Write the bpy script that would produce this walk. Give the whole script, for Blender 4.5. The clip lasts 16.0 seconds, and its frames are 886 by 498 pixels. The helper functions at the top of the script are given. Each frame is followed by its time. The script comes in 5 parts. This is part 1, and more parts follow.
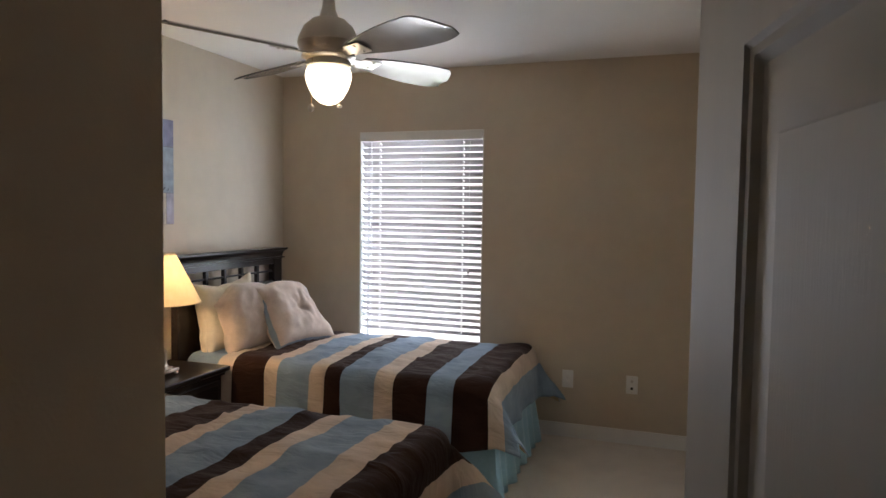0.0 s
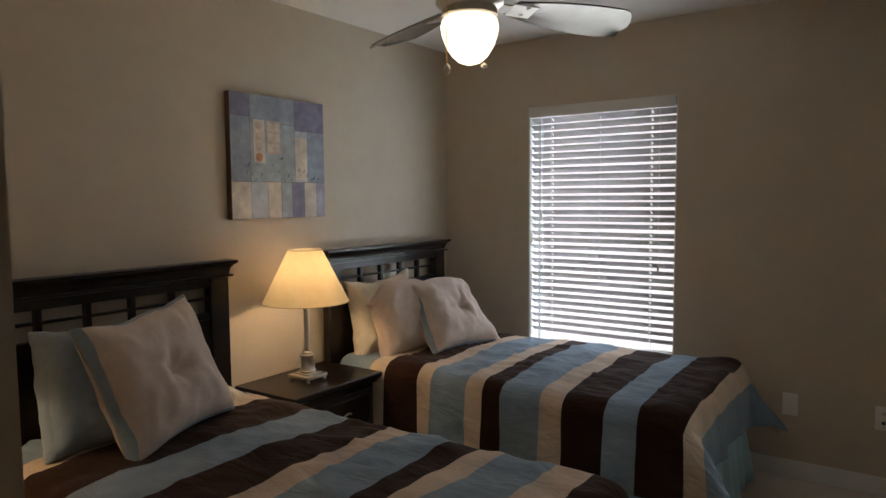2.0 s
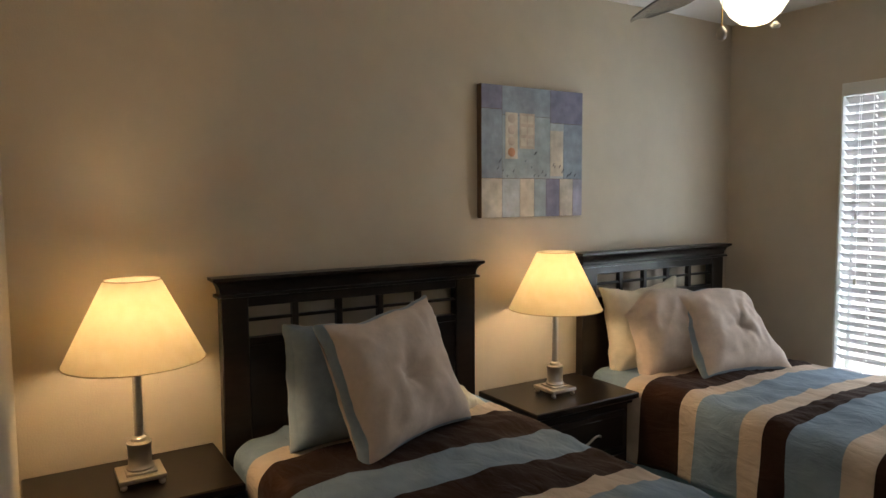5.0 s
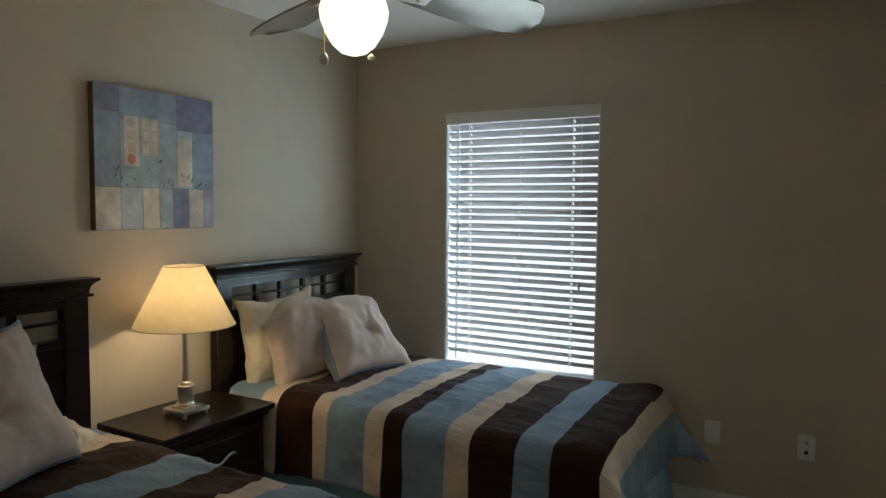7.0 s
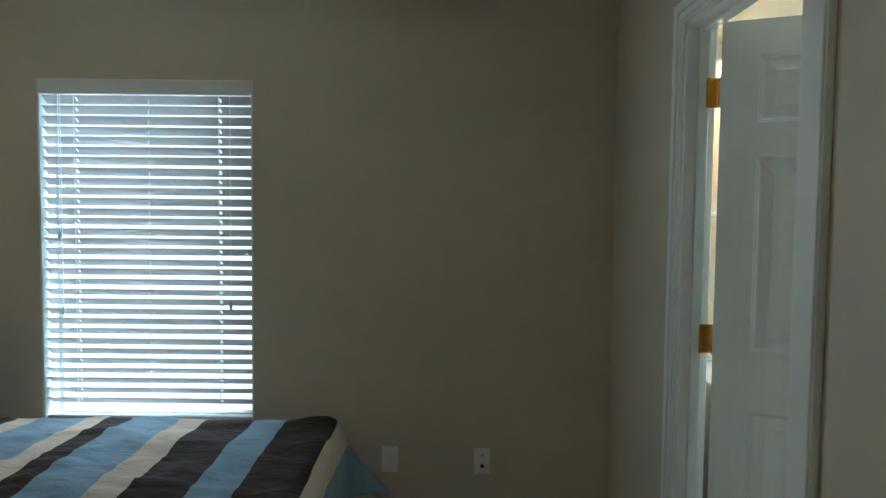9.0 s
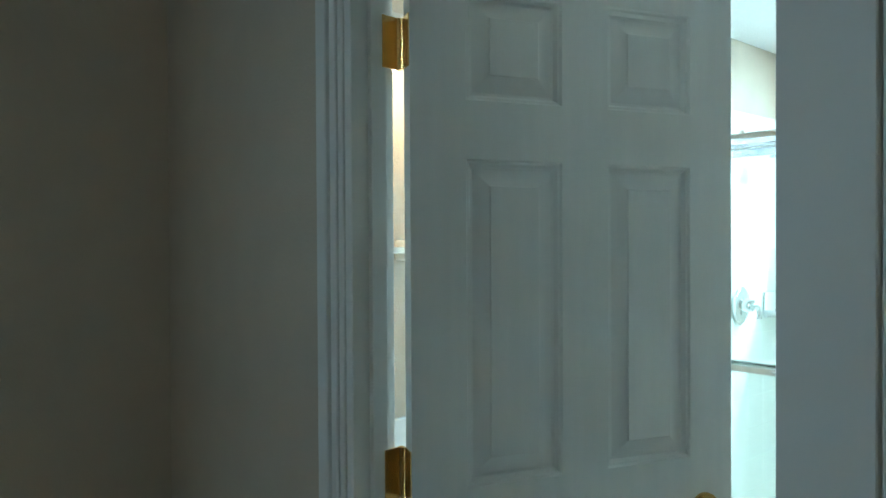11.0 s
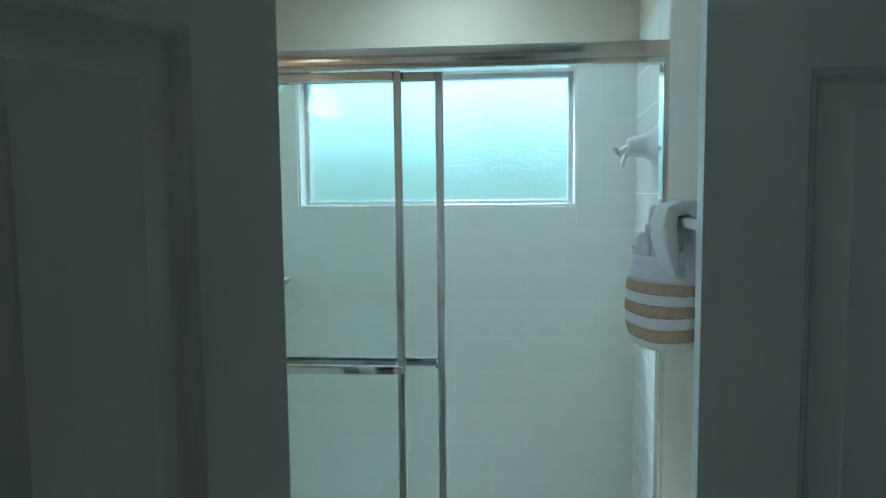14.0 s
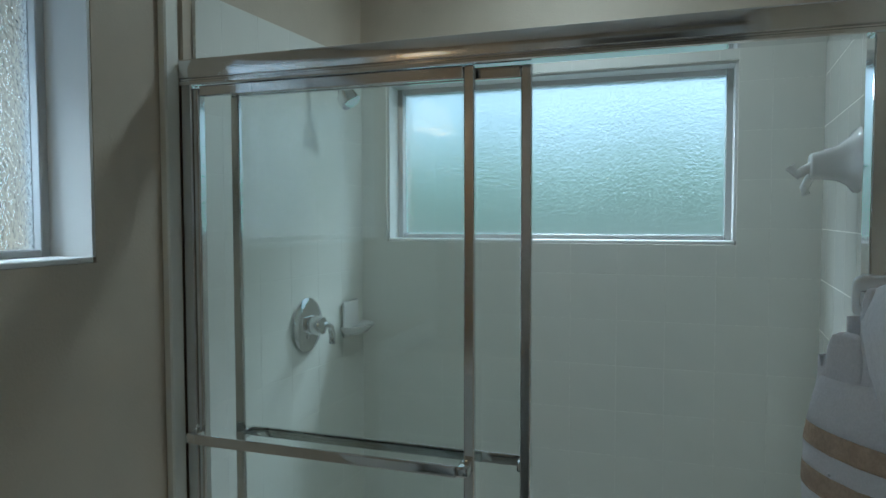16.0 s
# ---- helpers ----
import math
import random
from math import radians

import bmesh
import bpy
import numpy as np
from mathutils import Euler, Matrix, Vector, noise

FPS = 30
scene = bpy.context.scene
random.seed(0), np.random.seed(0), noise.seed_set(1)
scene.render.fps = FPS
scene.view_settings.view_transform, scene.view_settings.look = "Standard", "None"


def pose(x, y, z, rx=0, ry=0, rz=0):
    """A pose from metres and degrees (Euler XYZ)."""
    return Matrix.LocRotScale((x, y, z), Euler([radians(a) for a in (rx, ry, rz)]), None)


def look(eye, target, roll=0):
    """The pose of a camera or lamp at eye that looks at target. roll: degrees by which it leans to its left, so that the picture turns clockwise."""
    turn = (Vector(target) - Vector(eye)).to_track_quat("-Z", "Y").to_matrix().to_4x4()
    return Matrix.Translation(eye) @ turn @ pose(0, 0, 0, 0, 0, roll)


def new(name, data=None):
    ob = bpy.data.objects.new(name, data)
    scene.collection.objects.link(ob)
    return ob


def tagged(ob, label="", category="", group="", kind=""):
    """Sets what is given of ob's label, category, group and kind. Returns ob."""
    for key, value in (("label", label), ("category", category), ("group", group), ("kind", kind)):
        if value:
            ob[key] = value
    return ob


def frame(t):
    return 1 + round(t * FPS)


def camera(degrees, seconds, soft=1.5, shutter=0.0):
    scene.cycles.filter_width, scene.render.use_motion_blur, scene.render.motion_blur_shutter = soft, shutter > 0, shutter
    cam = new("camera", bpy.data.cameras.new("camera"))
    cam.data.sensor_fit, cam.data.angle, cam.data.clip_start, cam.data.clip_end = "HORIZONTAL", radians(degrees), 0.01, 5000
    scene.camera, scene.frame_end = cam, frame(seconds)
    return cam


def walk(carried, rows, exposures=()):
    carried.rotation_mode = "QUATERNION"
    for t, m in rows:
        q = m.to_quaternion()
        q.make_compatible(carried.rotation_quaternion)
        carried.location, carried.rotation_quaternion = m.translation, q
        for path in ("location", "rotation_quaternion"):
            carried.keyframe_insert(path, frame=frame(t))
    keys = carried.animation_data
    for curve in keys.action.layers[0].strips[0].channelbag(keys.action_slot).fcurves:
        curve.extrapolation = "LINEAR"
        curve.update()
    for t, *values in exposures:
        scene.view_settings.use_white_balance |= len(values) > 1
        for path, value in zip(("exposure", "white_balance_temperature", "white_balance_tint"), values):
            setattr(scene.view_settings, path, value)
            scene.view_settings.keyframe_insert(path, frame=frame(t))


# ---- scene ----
cam = camera(66.8, 16.0)
PATH = [
    (0, (2.779, -4.38, 1.458), (2.13, -2.491, 1.349), 0.8),
    (0.5, (2.756, -4.191, 1.479), (2.063, -2.318, 1.371), 1.0),
    (1, (2.706, -3.999, 1.465), (1.897, -2.173, 1.351), 0.9),
    (1.5, (2.635, -3.878, 1.46), (1.648, -2.143, 1.328), 0.1),
    (2, (2.625, -3.816, 1.46), (1.486, -2.178, 1.309), -0.5),
    (2.5, (2.6, -3.726, 1.456), (1.35, -2.175, 1.283), -0.6),
    (3, (2.511, -3.607, 1.447), (1.063, -2.236, 1.287), -0.8),
    (3.2, (2.495, -3.586, 1.458), (0.972, -2.3, 1.294), -0.8),
    (5.3, (2.491, -3.535, 1.473), (0.798, -2.481, 1.316), -0.4),
    (5.5, (2.494, -3.532, 1.488), (0.867, -2.381, 1.321), -0.3),
    (6, (2.519, -3.543, 1.48), (1.087, -2.155, 1.328), 0.2),
    (6.5, (2.562, -3.538, 1.487), (1.394, -1.921, 1.347), 0.5),
    (7, (2.573, -3.476, 1.478), (1.596, -1.735, 1.351), 0.5),
    (7.5, (2.584, -3.326, 1.471), (1.824, -1.48, 1.354), 0.1),
    (8, (2.564, -3.198, 1.448), (1.991, -1.284, 1.343), 0.1),
    (8.5, (2.451, -3.051, 1.459), (2.124, -1.081, 1.343), 0.5),
    (9, (2.364, -2.898, 1.464), (2.371, -0.9, 1.357), 0.6),
    (9.2, (2.353, -2.816, 1.47), (2.503, -0.825, 1.356), 0.5),
    (11.3, (2.525, -1.642, 1.5), (4.021, -0.315, 1.48), -0.6),
    (11.5, (2.592, -1.582, 1.512), (4.176, -0.361, 1.487), -0.7),
    (12, (2.662, -1.486, 1.504), (4.437, -0.564, 1.481), -0.2),
    (12.5, (2.7, -1.388, 1.509), (4.64, -0.906, 1.44), -0.3),
    (13, (2.812, -1.361, 1.503), (4.789, -1.083, 1.382), 0.0),
    (13.5, (3.009, -1.368, 1.501), (4.991, -1.141, 1.355), -0.4),
    (14, (3.2, -1.357, 1.501), (5.185, -1.177, 1.333), -0.6),
    (14.5, (3.42, -1.341, 1.501), (5.407, -1.165, 1.368), -0.5),
    (15, (3.563, -1.367, 1.513), (5.547, -1.137, 1.405), -0.1),
    (15.5, (3.702, -1.411, 1.53), (5.652, -0.981, 1.436), -0.2),
    (16, (3.756, -1.457, 1.529), (5.65, -0.824, 1.433), -0.1),
]
EXPOSURES = [(0, 0.33, 6250, 16), (1, 0.12, 6250, 15), (2.5, -0.5, 6500, 13), (3.2, -0.28, 6500, 12), (5.5, 0.0, 6350, 8), (6, -0.17, 6050, 5), (6.5, -0.5, 5850, 3), (7, -0.42, 5800, 0), (8, -0.25, 5500, -6), (9, -0.05, 5200, -8),
             (11.3, -0.38, 4600, -14), (11.6, -0.58, 4550, -15), (12, -1.28, 4400, -18), (12.5, -1.85, 4450, -18), (13.5, -2.08, 4650, -15), (14.5, -2.4, 4850, -8), (15, -2.78, 4900, -4), (16, -3.1, 5250, 1)]
walk(cam, [(t, look(eye, target, roll)) for t, eye, target, roll in PATH], EXPOSURES)

# ---- world and large lights ----
world = bpy.data.worlds.new("world")
scene.world = world
world.use_nodes = True
wn = world.node_tree.nodes
sky = wn.new("ShaderNodeTexSky")
sky.sky_type = "NISHITA"
sky.sun_disc = False
sky.sun_elevation = radians(50)
sky.sun_rotation = radians(200)
world.node_tree.links.new(sky.outputs[0], wn["Background"].inputs[0])
wn["Background"].inputs[1].default_value = 0.10

sun_data = bpy.data.lights.new("sun", "SUN")
sun_data.energy = 3.0
sun_data.angle = radians(0.5)
sun_data.color = (1.0, 0.95, 0.88)
sun = new("sun", sun_data)
sun.matrix_world = look((-3, -8, 12), (0, 0, 0))

LAMP_WATTS = 8.4
FAN_WATTS = 3.0
VANITY_WATTS = 0.9
SHOWER_SKY = 600.0
SIDE_SKY = 640.0
SHOWER_FILL_WATTS = 30.0
OUT_BEDROOM = 1.65
OUT_BATH = 2900.0
DAYLIGHT_WATTS = 8.4

# daylight that the blinds scatter into the bedroom, standing in the window's opening
day = bpy.data.lights.new("window_daylight", "AREA")
day.shape, day.size, day.size_y, day.energy, day.color = "RECTANGLE", 0.84, 1.40, DAYLIGHT_WATTS, (0.92, 0.96, 1.0)
new("window_daylight", day).matrix_world = look((1.095, -0.018, 1.25), (1.095, -1.0, 1.25))

# skylight coming down through the bathroom's two frosted windows
for name, size, watts, eye, target in (("shower_skylight", 1.10, SHOWER_SKY, (6.88, -1.068, 2.66), (5.3, -1.068, 1.0)),
                                       ("side_skylight", 0.90, SIDE_SKY, (4.418, 1.20, 2.85), (4.418, -1.2, 0.9))):
    day = bpy.data.lights.new(name, "AREA")
    day.shape, day.size, day.size_y, day.energy, day.color = "RECTANGLE", size, 0.5, watts, (0.90, 0.98, 1.0)
    new(name, day).matrix_world = look(eye, target)

# ---- materials ----


def mat(name, color, rough=0.5, metal=0.0, grain=0.0, grain_scale=60.0, bump=0.0, bump_scale=200.0, stain=0.0, stain_scale=1.5,
        sheen=0.0, spec=0.5, stretch=(1, 1, 1)):
    """Principled surface with variation at two scales and a fine relief."""
    m = bpy.data.materials.new(name)
    m.use_nodes = True
    nt = m.node_tree
    b = nt.nodes["Principled BSDF"]
    b.inputs["Roughness"].default_value = rough
    b.inputs["Metallic"].default_value = metal
    b.inputs["Specular IOR Level"].default_value = spec
    b.inputs["Base Color"].default_value = (*color, 1)
    if sheen:
        b.inputs["Sheen Weight"].default_value = sheen
    tc = nt.nodes.new("ShaderNodeTexCoord")
    mp = nt.nodes.new("ShaderNodeMapping")
    mp.inputs["Scale"].default_value = stretch
    nt.links.new(tc.outputs["Object"], mp.inputs[0])
    last = None
    for amount, scale in ((grain, grain_scale), (stain, stain_scale)):
        if not amount:
            continue
        n = nt.nodes.new("ShaderNodeTexNoise")
        n.inputs["Scale"].default_value = scale
        n.inputs["Detail"].default_value = 5
        nt.links.new(mp.outputs[0], n.inputs["Vector"])
        r = nt.nodes.new("ShaderNodeMapRange")
        r.inputs[1].default_value, r.inputs[2].default_value = 0.3, 0.7
        r.inputs[3].default_value, r.inputs[4].default_value = 1 - amount, 1 + amount
        nt.links.new(n.outputs["Fac"], r.inputs[0])
        h = nt.nodes.new("ShaderNodeHueSaturation")
        nt.links.new(r.outputs[0], h.inputs["Value"])
        if last:
            nt.links.new(last, h.inputs["Color"])
        else:
            h.inputs["Color"].default_value = (*color, 1)
        last = h.outputs[0]
    if last:
        nt.links.new(last, b.inputs["Base Color"])
    if bump:
        n = nt.nodes.new("ShaderNodeTexNoise")
        n.inputs["Scale"].default_value = bump_scale
        n.inputs["Detail"].default_value = 3
        nt.links.new(mp.outputs[0], n.inputs["Vector"])
        bp = nt.nodes.new("ShaderNodeBump")
        bp.inputs["Strength"].default_value = bump
        bp.inputs["Distance"].default_value = 0.004
        nt.links.new(n.outputs["Fac"], bp.inputs["Height"])
        nt.links.new(bp.outputs[0], b.inputs["Normal"])
    return m


WALL = mat("wall_paint", (0.56, 0.48, 0.375), 0.62, grain=0.03, grain_scale=9, bump=0.22, bump_scale=160, stain=0.05, stain_scale=1.1)
CEIL = mat("ceiling_paint", (0.80, 0.78, 0.75), 0.85, bump=0.5, bump_scale=90, stain=0.03)
WHITE = mat("white_trim_paint", (0.78, 0.77, 0.74), 0.35, bump=0.05, bump_scale=70, stain=0.03, stain_scale=3)
DOORWHITE = mat("white_door_paint", (0.76, 0.76, 0.75), 0.55, bump=0.04, bump_scale=60, stain=0.03, stain_scale=3, stretch=(9, 9, 0.7))
CARPET = mat("beige_carpet", (0.64, 0.56, 0.47), 0.95, grain=0.22, grain_scale=260, bump=1.0, bump_scale=330, stain=0.08, stain_scale=5, sheen=0.3)
ESPRESSO = mat("espresso_wood", (0.011, 0.0068, 0.0052), 0.28, spec=0.38, grain=0.35, grain_scale=8, bump=0.05, bump_scale=20, stain=0.15, stain_scale=3, stretch=(1, 1, 6))
NICKEL = mat("brushed_nickel", (0.62, 0.58, 0.53), 0.28, 1.0, bump=0.03, bump_scale=120, stain=0.05)
FANWHITE = mat("cream_enamel", (0.72, 0.68, 0.60), 0.35, stain=0.04)
BLADE = mat("silver_grey_blade", (0.33, 0.31, 0.29), 0.22, 0.55, grain=0.06, grain_scale=20, stain=0.05)
CHROME = mat("polished_chrome", (0.80, 0.80, 0.80), 0.07, 1.0, stain=0.04, stain_scale=8)
BRIGHTALU = mat("bright_anodised_aluminium", (0.74, 0.73, 0.72), 0.11, 1.0, bump=0.01, bump_scale=60, stain=0.06, stain_scale=7)
BRASS = mat("polished_brass", (0.75, 0.50, 0.16), 0.22, 1.0, stain=0.12, stain_scale=30)


def let_through(m, share, color):
    """Thin white stuff that lets part of the light through."""
    nt = m.node_tree
    t = nt.nodes.new("ShaderNodeBsdfTranslucent")
    t.inputs[0].default_value = (*color, 1)
    mx = nt.nodes.new("ShaderNodeMixShader")
    mx.inputs[0].default_value = share
    nt.links.new(nt.nodes["Principled BSDF"].outputs[0], mx.inputs[1])
    nt.links.new(t.outputs[0], mx.inputs[2])
    nt.links.new(mx.outputs[0], nt.nodes["Material Output"].inputs[0])
    return m


SLAT = let_through(mat("white_vinyl_slat", (0.54, 0.51, 0.52), 0.45, stain=0.03), 0.015, (0.8, 0.8, 0.82))
CORD = let_through(mat("white_cord", (0.88, 0.88, 0.87), 0.7), 0.8, (1.0, 1.0, 1.0))
PLASTIC = mat("white_plastic", (0.82, 0.81, 0.79), 0.3)
DARK = mat("dark_slot", (0.02, 0.02, 0.02), 0.6)
CERAMIC = mat("white_glazed_ceramic", (0.86, 0.85, 0.83), 0.08, spec=0.6)
TILE = mat("cream_glazed_tile", (0.80, 0.79, 0.72), 0.16, stain=0.03, stain_scale=4, bump=0.03, bump_scale=14)
GROUT = mat("pale_grout", (0.80, 0.79, 0.72), 0.9, grain=0.1, grain_scale=90)
BATHFLOOR = mat("bathroom_floor_tile", (0.60, 0.55, 0.47), 0.3, stain=0.12, stain_scale=5)
BLUE = mat("pale_blue_suede", (0.22, 0.295, 0.385), 0.85, grain=0.07, grain_scale=45, bump=0.15, bump_scale=120, stain=0.07, stain_scale=5, sheen=0.35)
SKIRTBLUE = mat("sky_blue_bedskirt", (0.25, 0.42, 0.50), 0.85, grain=0.05, grain_scale=60, stain=0.07, stain_scale=6, sheen=0.2)
PINKCREAM = mat("pinkish_cream_suede", (0.60, 0.49, 0.42), 0.9, grain=0.06, grain_scale=35, bump=0.22, bump_scale=70, stain=0.07, stain_scale=7, sheen=0.35)
CREAM = mat("cream_cotton", (0.68, 0.60, 0.47), 0.9, grain=0.05, grain_scale=35, bump=0.2, bump_scale=90, stain=0.06, stain_scale=6, sheen=0.3)
TAN = mat("tan_lining", (0.50, 0.39, 0.25), 0.9, grain=0.07, grain_scale=60, stain=0.08)
MATTRESS = mat("white_mattress_ticking", (0.74, 0.72, 0.68), 0.9, stain=0.04)
TERRY = mat("white_terry_towel", (0.88, 0.86, 0.87), 0.95, grain=0.05, grain_scale=230, bump=0.3, bump_scale=420, stain=0.03, stain_scale=12, sheen=0.15)
TERRYTAN = mat("tan_towel_stripe", (0.47, 0.34, 0.23), 0.8, grain=0.12, grain_scale=150, bump=0.4, bump_scale=300, stain=0.12, stain_scale=25)
CANVASSIDE = mat("brown_canvas_edge", (0.14, 0.08, 0.045), 0.8, grain=0.1, grain_scale=50)
ALU = mat("grey_window_aluminium", (0.62, 0.62, 0.61), 0.4, 0.4, stain=0.04)
GROUND = mat("outside_grass", (0.09, 0.13, 0.045), 0.95, grain=0.3, grain_scale=12, stain=0.2, stain_scale=0.4)


def stripe_mat(name, runs):
    """Bedspread cloth: wide stripes across the bed, laid along the cloth's own length."""
    m = mat(name, (1, 1, 1), 0.9, bump=0.2, bump_scale=140, sheen=0.06, spec=0.15)
    nt = m.node_tree
    b = nt.nodes["Principled BSDF"]
    uv = nt.nodes.new("ShaderNodeUVMap")
    sep = nt.nodes.new("ShaderNodeSeparateXYZ")
    nt.links.new(uv.outputs[0], sep.inputs[0])
    wob = nt.nodes.new("ShaderNodeTexNoise")
    wob.inputs["Scale"].default_value = 9
    nt.links.new(uv.outputs[0], wob.inputs["Vector"])
    k = nt.nodes.new("ShaderNodeMath")
    k.operation = "MULTIPLY_ADD"
    k.inputs[1].default_value = 0.004
    nt.links.new(wob.outputs["Fac"], k.inputs[0])
    nt.links.new(sep.outputs[0], k.inputs[2])
    ramp = nt.nodes.new("ShaderNodeValToRGB")
    ramp.color_ramp.interpolation = "CONSTANT"
    el = ramp.color_ramp.elements
    while len(el) < len(runs):
        el.new(0.5)
    for e, (x, c) in zip(el, runs):
        e.position = x / 3.0
        e.color = (*c, 1)
    cr = nt.nodes.new("ShaderNodeTexNoise")
    cr.inputs["Scale"].default_value = 6.5
    cr.inputs["Detail"].default_value = 5
    cr.inputs["Distortion"].default_value = 1.2
    mp = nt.nodes.new("ShaderNodeMapping")
    mp.inputs["Scale"].default_value = (1.0, 2.2, 1.0)
    mp.inputs["Rotation"].default_value = (0, 0, 0.5)
    nt.links.new(uv.outputs[0], mp.inputs[0])
    nt.links.new(mp.outputs[0], cr.inputs["Vector"])
    cb = nt.nodes.new("ShaderNodeBump")
    cb.inputs["Strength"].default_value = 0.55
    cb.inputs["Distance"].default_value = 0.022
    nt.links.new(cr.outputs["Fac"], cb.inputs["Height"])
    nt.links.new(b.inputs["Normal"].links[0].from_socket, cb.inputs["Normal"])
    nt.links.new(cb.outputs[0], b.inputs["Normal"])
    sc = nt.nodes.new("ShaderNodeMath")
    sc.operation = "DIVIDE"
    sc.inputs[1].default_value = 3.0
    nt.links.new(k.outputs[0], sc.inputs[0])
    nt.links.new(sc.outputs[0], ramp.inputs[0])
    n = nt.nodes.new("ShaderNodeTexNoise")
    n.inputs["Scale"].default_value = 7
    n.inputs["Detail"].default_value = 7
    nt.links.new(uv.outputs[0], n.inputs["Vector"])
    r = nt.nodes.new("ShaderNodeMapRange")
    r.inputs[1].default_value, r.inputs[2].default_value = 0.3, 0.7
    r.inputs[3].default_value, r.inputs[4].default_value = 0.86, 1.14
    nt.links.new(n.outputs["Fac"], r.inputs[0])
    h = nt.nodes.new("ShaderNodeHueSaturation")
    nt.links.new(r.outputs[0], h.inputs["Value"])
    nt.links.new(ramp.outputs[0], h.inputs["Color"])
    nt.links.new(h.outputs[0], b.inputs["Base Color"])
    return m


SBLUE, SCREAM, SBROWN = (0.225, 0.300, 0.385), (0.58, 0.47, 0.375), (0.030, 0.0115, 0.0065)
STRIPES_WINDOW = stripe_mat("striped_bedspread", [
    (0, SBLUE), (0.33, SCREAM), (0.438, SBROWN), (0.646, SCREAM), (0.733, SBLUE), (0.928, SCREAM), (1.028, SBROWN), (1.123, SBLUE),
    (1.318, SCREAM), (1.424, SBROWN), (1.607, SBLUE), (1.755, SBROWN), (1.955, SCREAM), (2.06, SBLUE)])
STRIPES_PASSAGE = stripe_mat("striped_bedspread_turned", [
    (0, SBLUE), (0.29, SCREAM), (0.42, SBROWN), (0.66, SBLUE), (0.875, SBROWN), (1.074, SCREAM), (1.165, SBLUE), (1.371, SBROWN),
    (1.464, SCREAM), (1.547, SBLUE), (1.745, SCREAM), (1.86, SBROWN), (2.085, SCREAM), (2.19, SBLUE)])


def glass_mat(name, rough, color=(1, 1, 1), bump=0.0, scale=70.0):
    m = bpy.data.materials.new(name)
    m.use_nodes = True
    nt = m.node_tree
    b = nt.nodes["Principled BSDF"]
    b.inputs["Base Color"].default_value = (*color, 1)
    b.inputs["Transmission Weight"].default_value = 1.0
    b.inputs["Roughness"].default_value = rough
    b.inputs["IOR"].default_value = 1.45
    if bump:
        tc = nt.nodes.new("ShaderNodeTexCoord")
        n = nt.nodes.new("ShaderNodeTexNoise")
        n.inputs["Scale"].default_value = scale
        n.inputs["Detail"].default_value = 3
        bp = nt.nodes.new("ShaderNodeBump")
        bp.inputs["Strength"].default_value = bump
        bp.inputs["Distance"].default_value = 0.006
        nt.links.new(tc.outputs["Object"], n.inputs["Vector"])
        nt.links.new(n.outputs["Fac"], bp.inputs["Height"])
        nt.links.new(bp.outputs[0], b.inputs["Normal"])
        # pebbled surface: the thick of each grain lets less light through
        r = nt.nodes.new("ShaderNodeMapRange")
        r.inputs[1].default_value, r.inputs[2].default_value = 0.38, 0.62
        r.inputs[3].default_value, r.inputs[4].default_value = 0.78, 1.0
        h = nt.nodes.new("ShaderNodeHueSaturation")
        h.inputs["Color"].default_value = (*color, 1)
        nt.links.new(n.outputs["Fac"], r.inputs[0])
        nt.links.new(r.outputs[0], h.inputs["Value"])
        nt.links.new(h.outputs[0], b.inputs["Base Color"])
    return m


GLASS = glass_mat("clear_glass", 0.0, (0.97, 1.0, 0.985))
FROST = glass_mat("frosted_glass", 0.08, (0.95, 1.0, 1.0), 1.0, 130)


def shade_mat():
    m = bpy.data.materials.new("linen_lampshade")
    m.use_nodes = True
    nt = m.node_tree
    out = nt.nodes["Material Output"]
    nt.nodes.remove(nt.nodes["Principled BSDF"])
    d = nt.nodes.new("ShaderNodeBsdfDiffuse")
    t = nt.nodes.new("ShaderNodeBsdfTranslucent")
    mx = nt.nodes.new("ShaderNodeMixShader")
    mx.inputs[0].default_value = 0.80
    tc = nt.nodes.new("ShaderNodeTexCoord")
    n = nt.nodes.new("ShaderNodeTexNoise")
    n.inputs["Scale"].default_value = 25
    n.inputs["Detail"].default_value = 6
    r = nt.nodes.new("ShaderNodeValToRGB")
    r.color_ramp.elements[0].position, r.color_ramp.elements[1].position = 0.3, 0.7
    r.color_ramp.elements[0].color, r.color_ramp.elements[1].color = (0.90, 0.82, 0.64, 1), (0.95, 0.88, 0.73, 1)
    nt.links.new(tc.outputs["Object"], n.inputs["Vector"])
    nt.links.new(n.outputs["Fac"], r.inputs[0])
    nt.links.new(r.outputs[0], d.inputs[0])
    nt.links.new(r.outputs[0], t.inputs[0])
    nt.links.new(d.outputs[0], mx.inputs[1])
    nt.links.new(t.outputs[0], mx.inputs[2])
    nt.links.new(mx.outputs[0], out.inputs[0])
    return m


SHADE = shade_mat()


def glow(name, color, strength):
    m = bpy.data.materials.new(name)
    m.use_nodes = True
    b = m.node_tree.nodes["Principled BSDF"]
    b.inputs["Base Color"].default_value = (*color, 1)
    b.inputs["Emission Color"].default_value = (*color, 1)
    b.inputs["Emission Strength"].default_value = strength
    return m


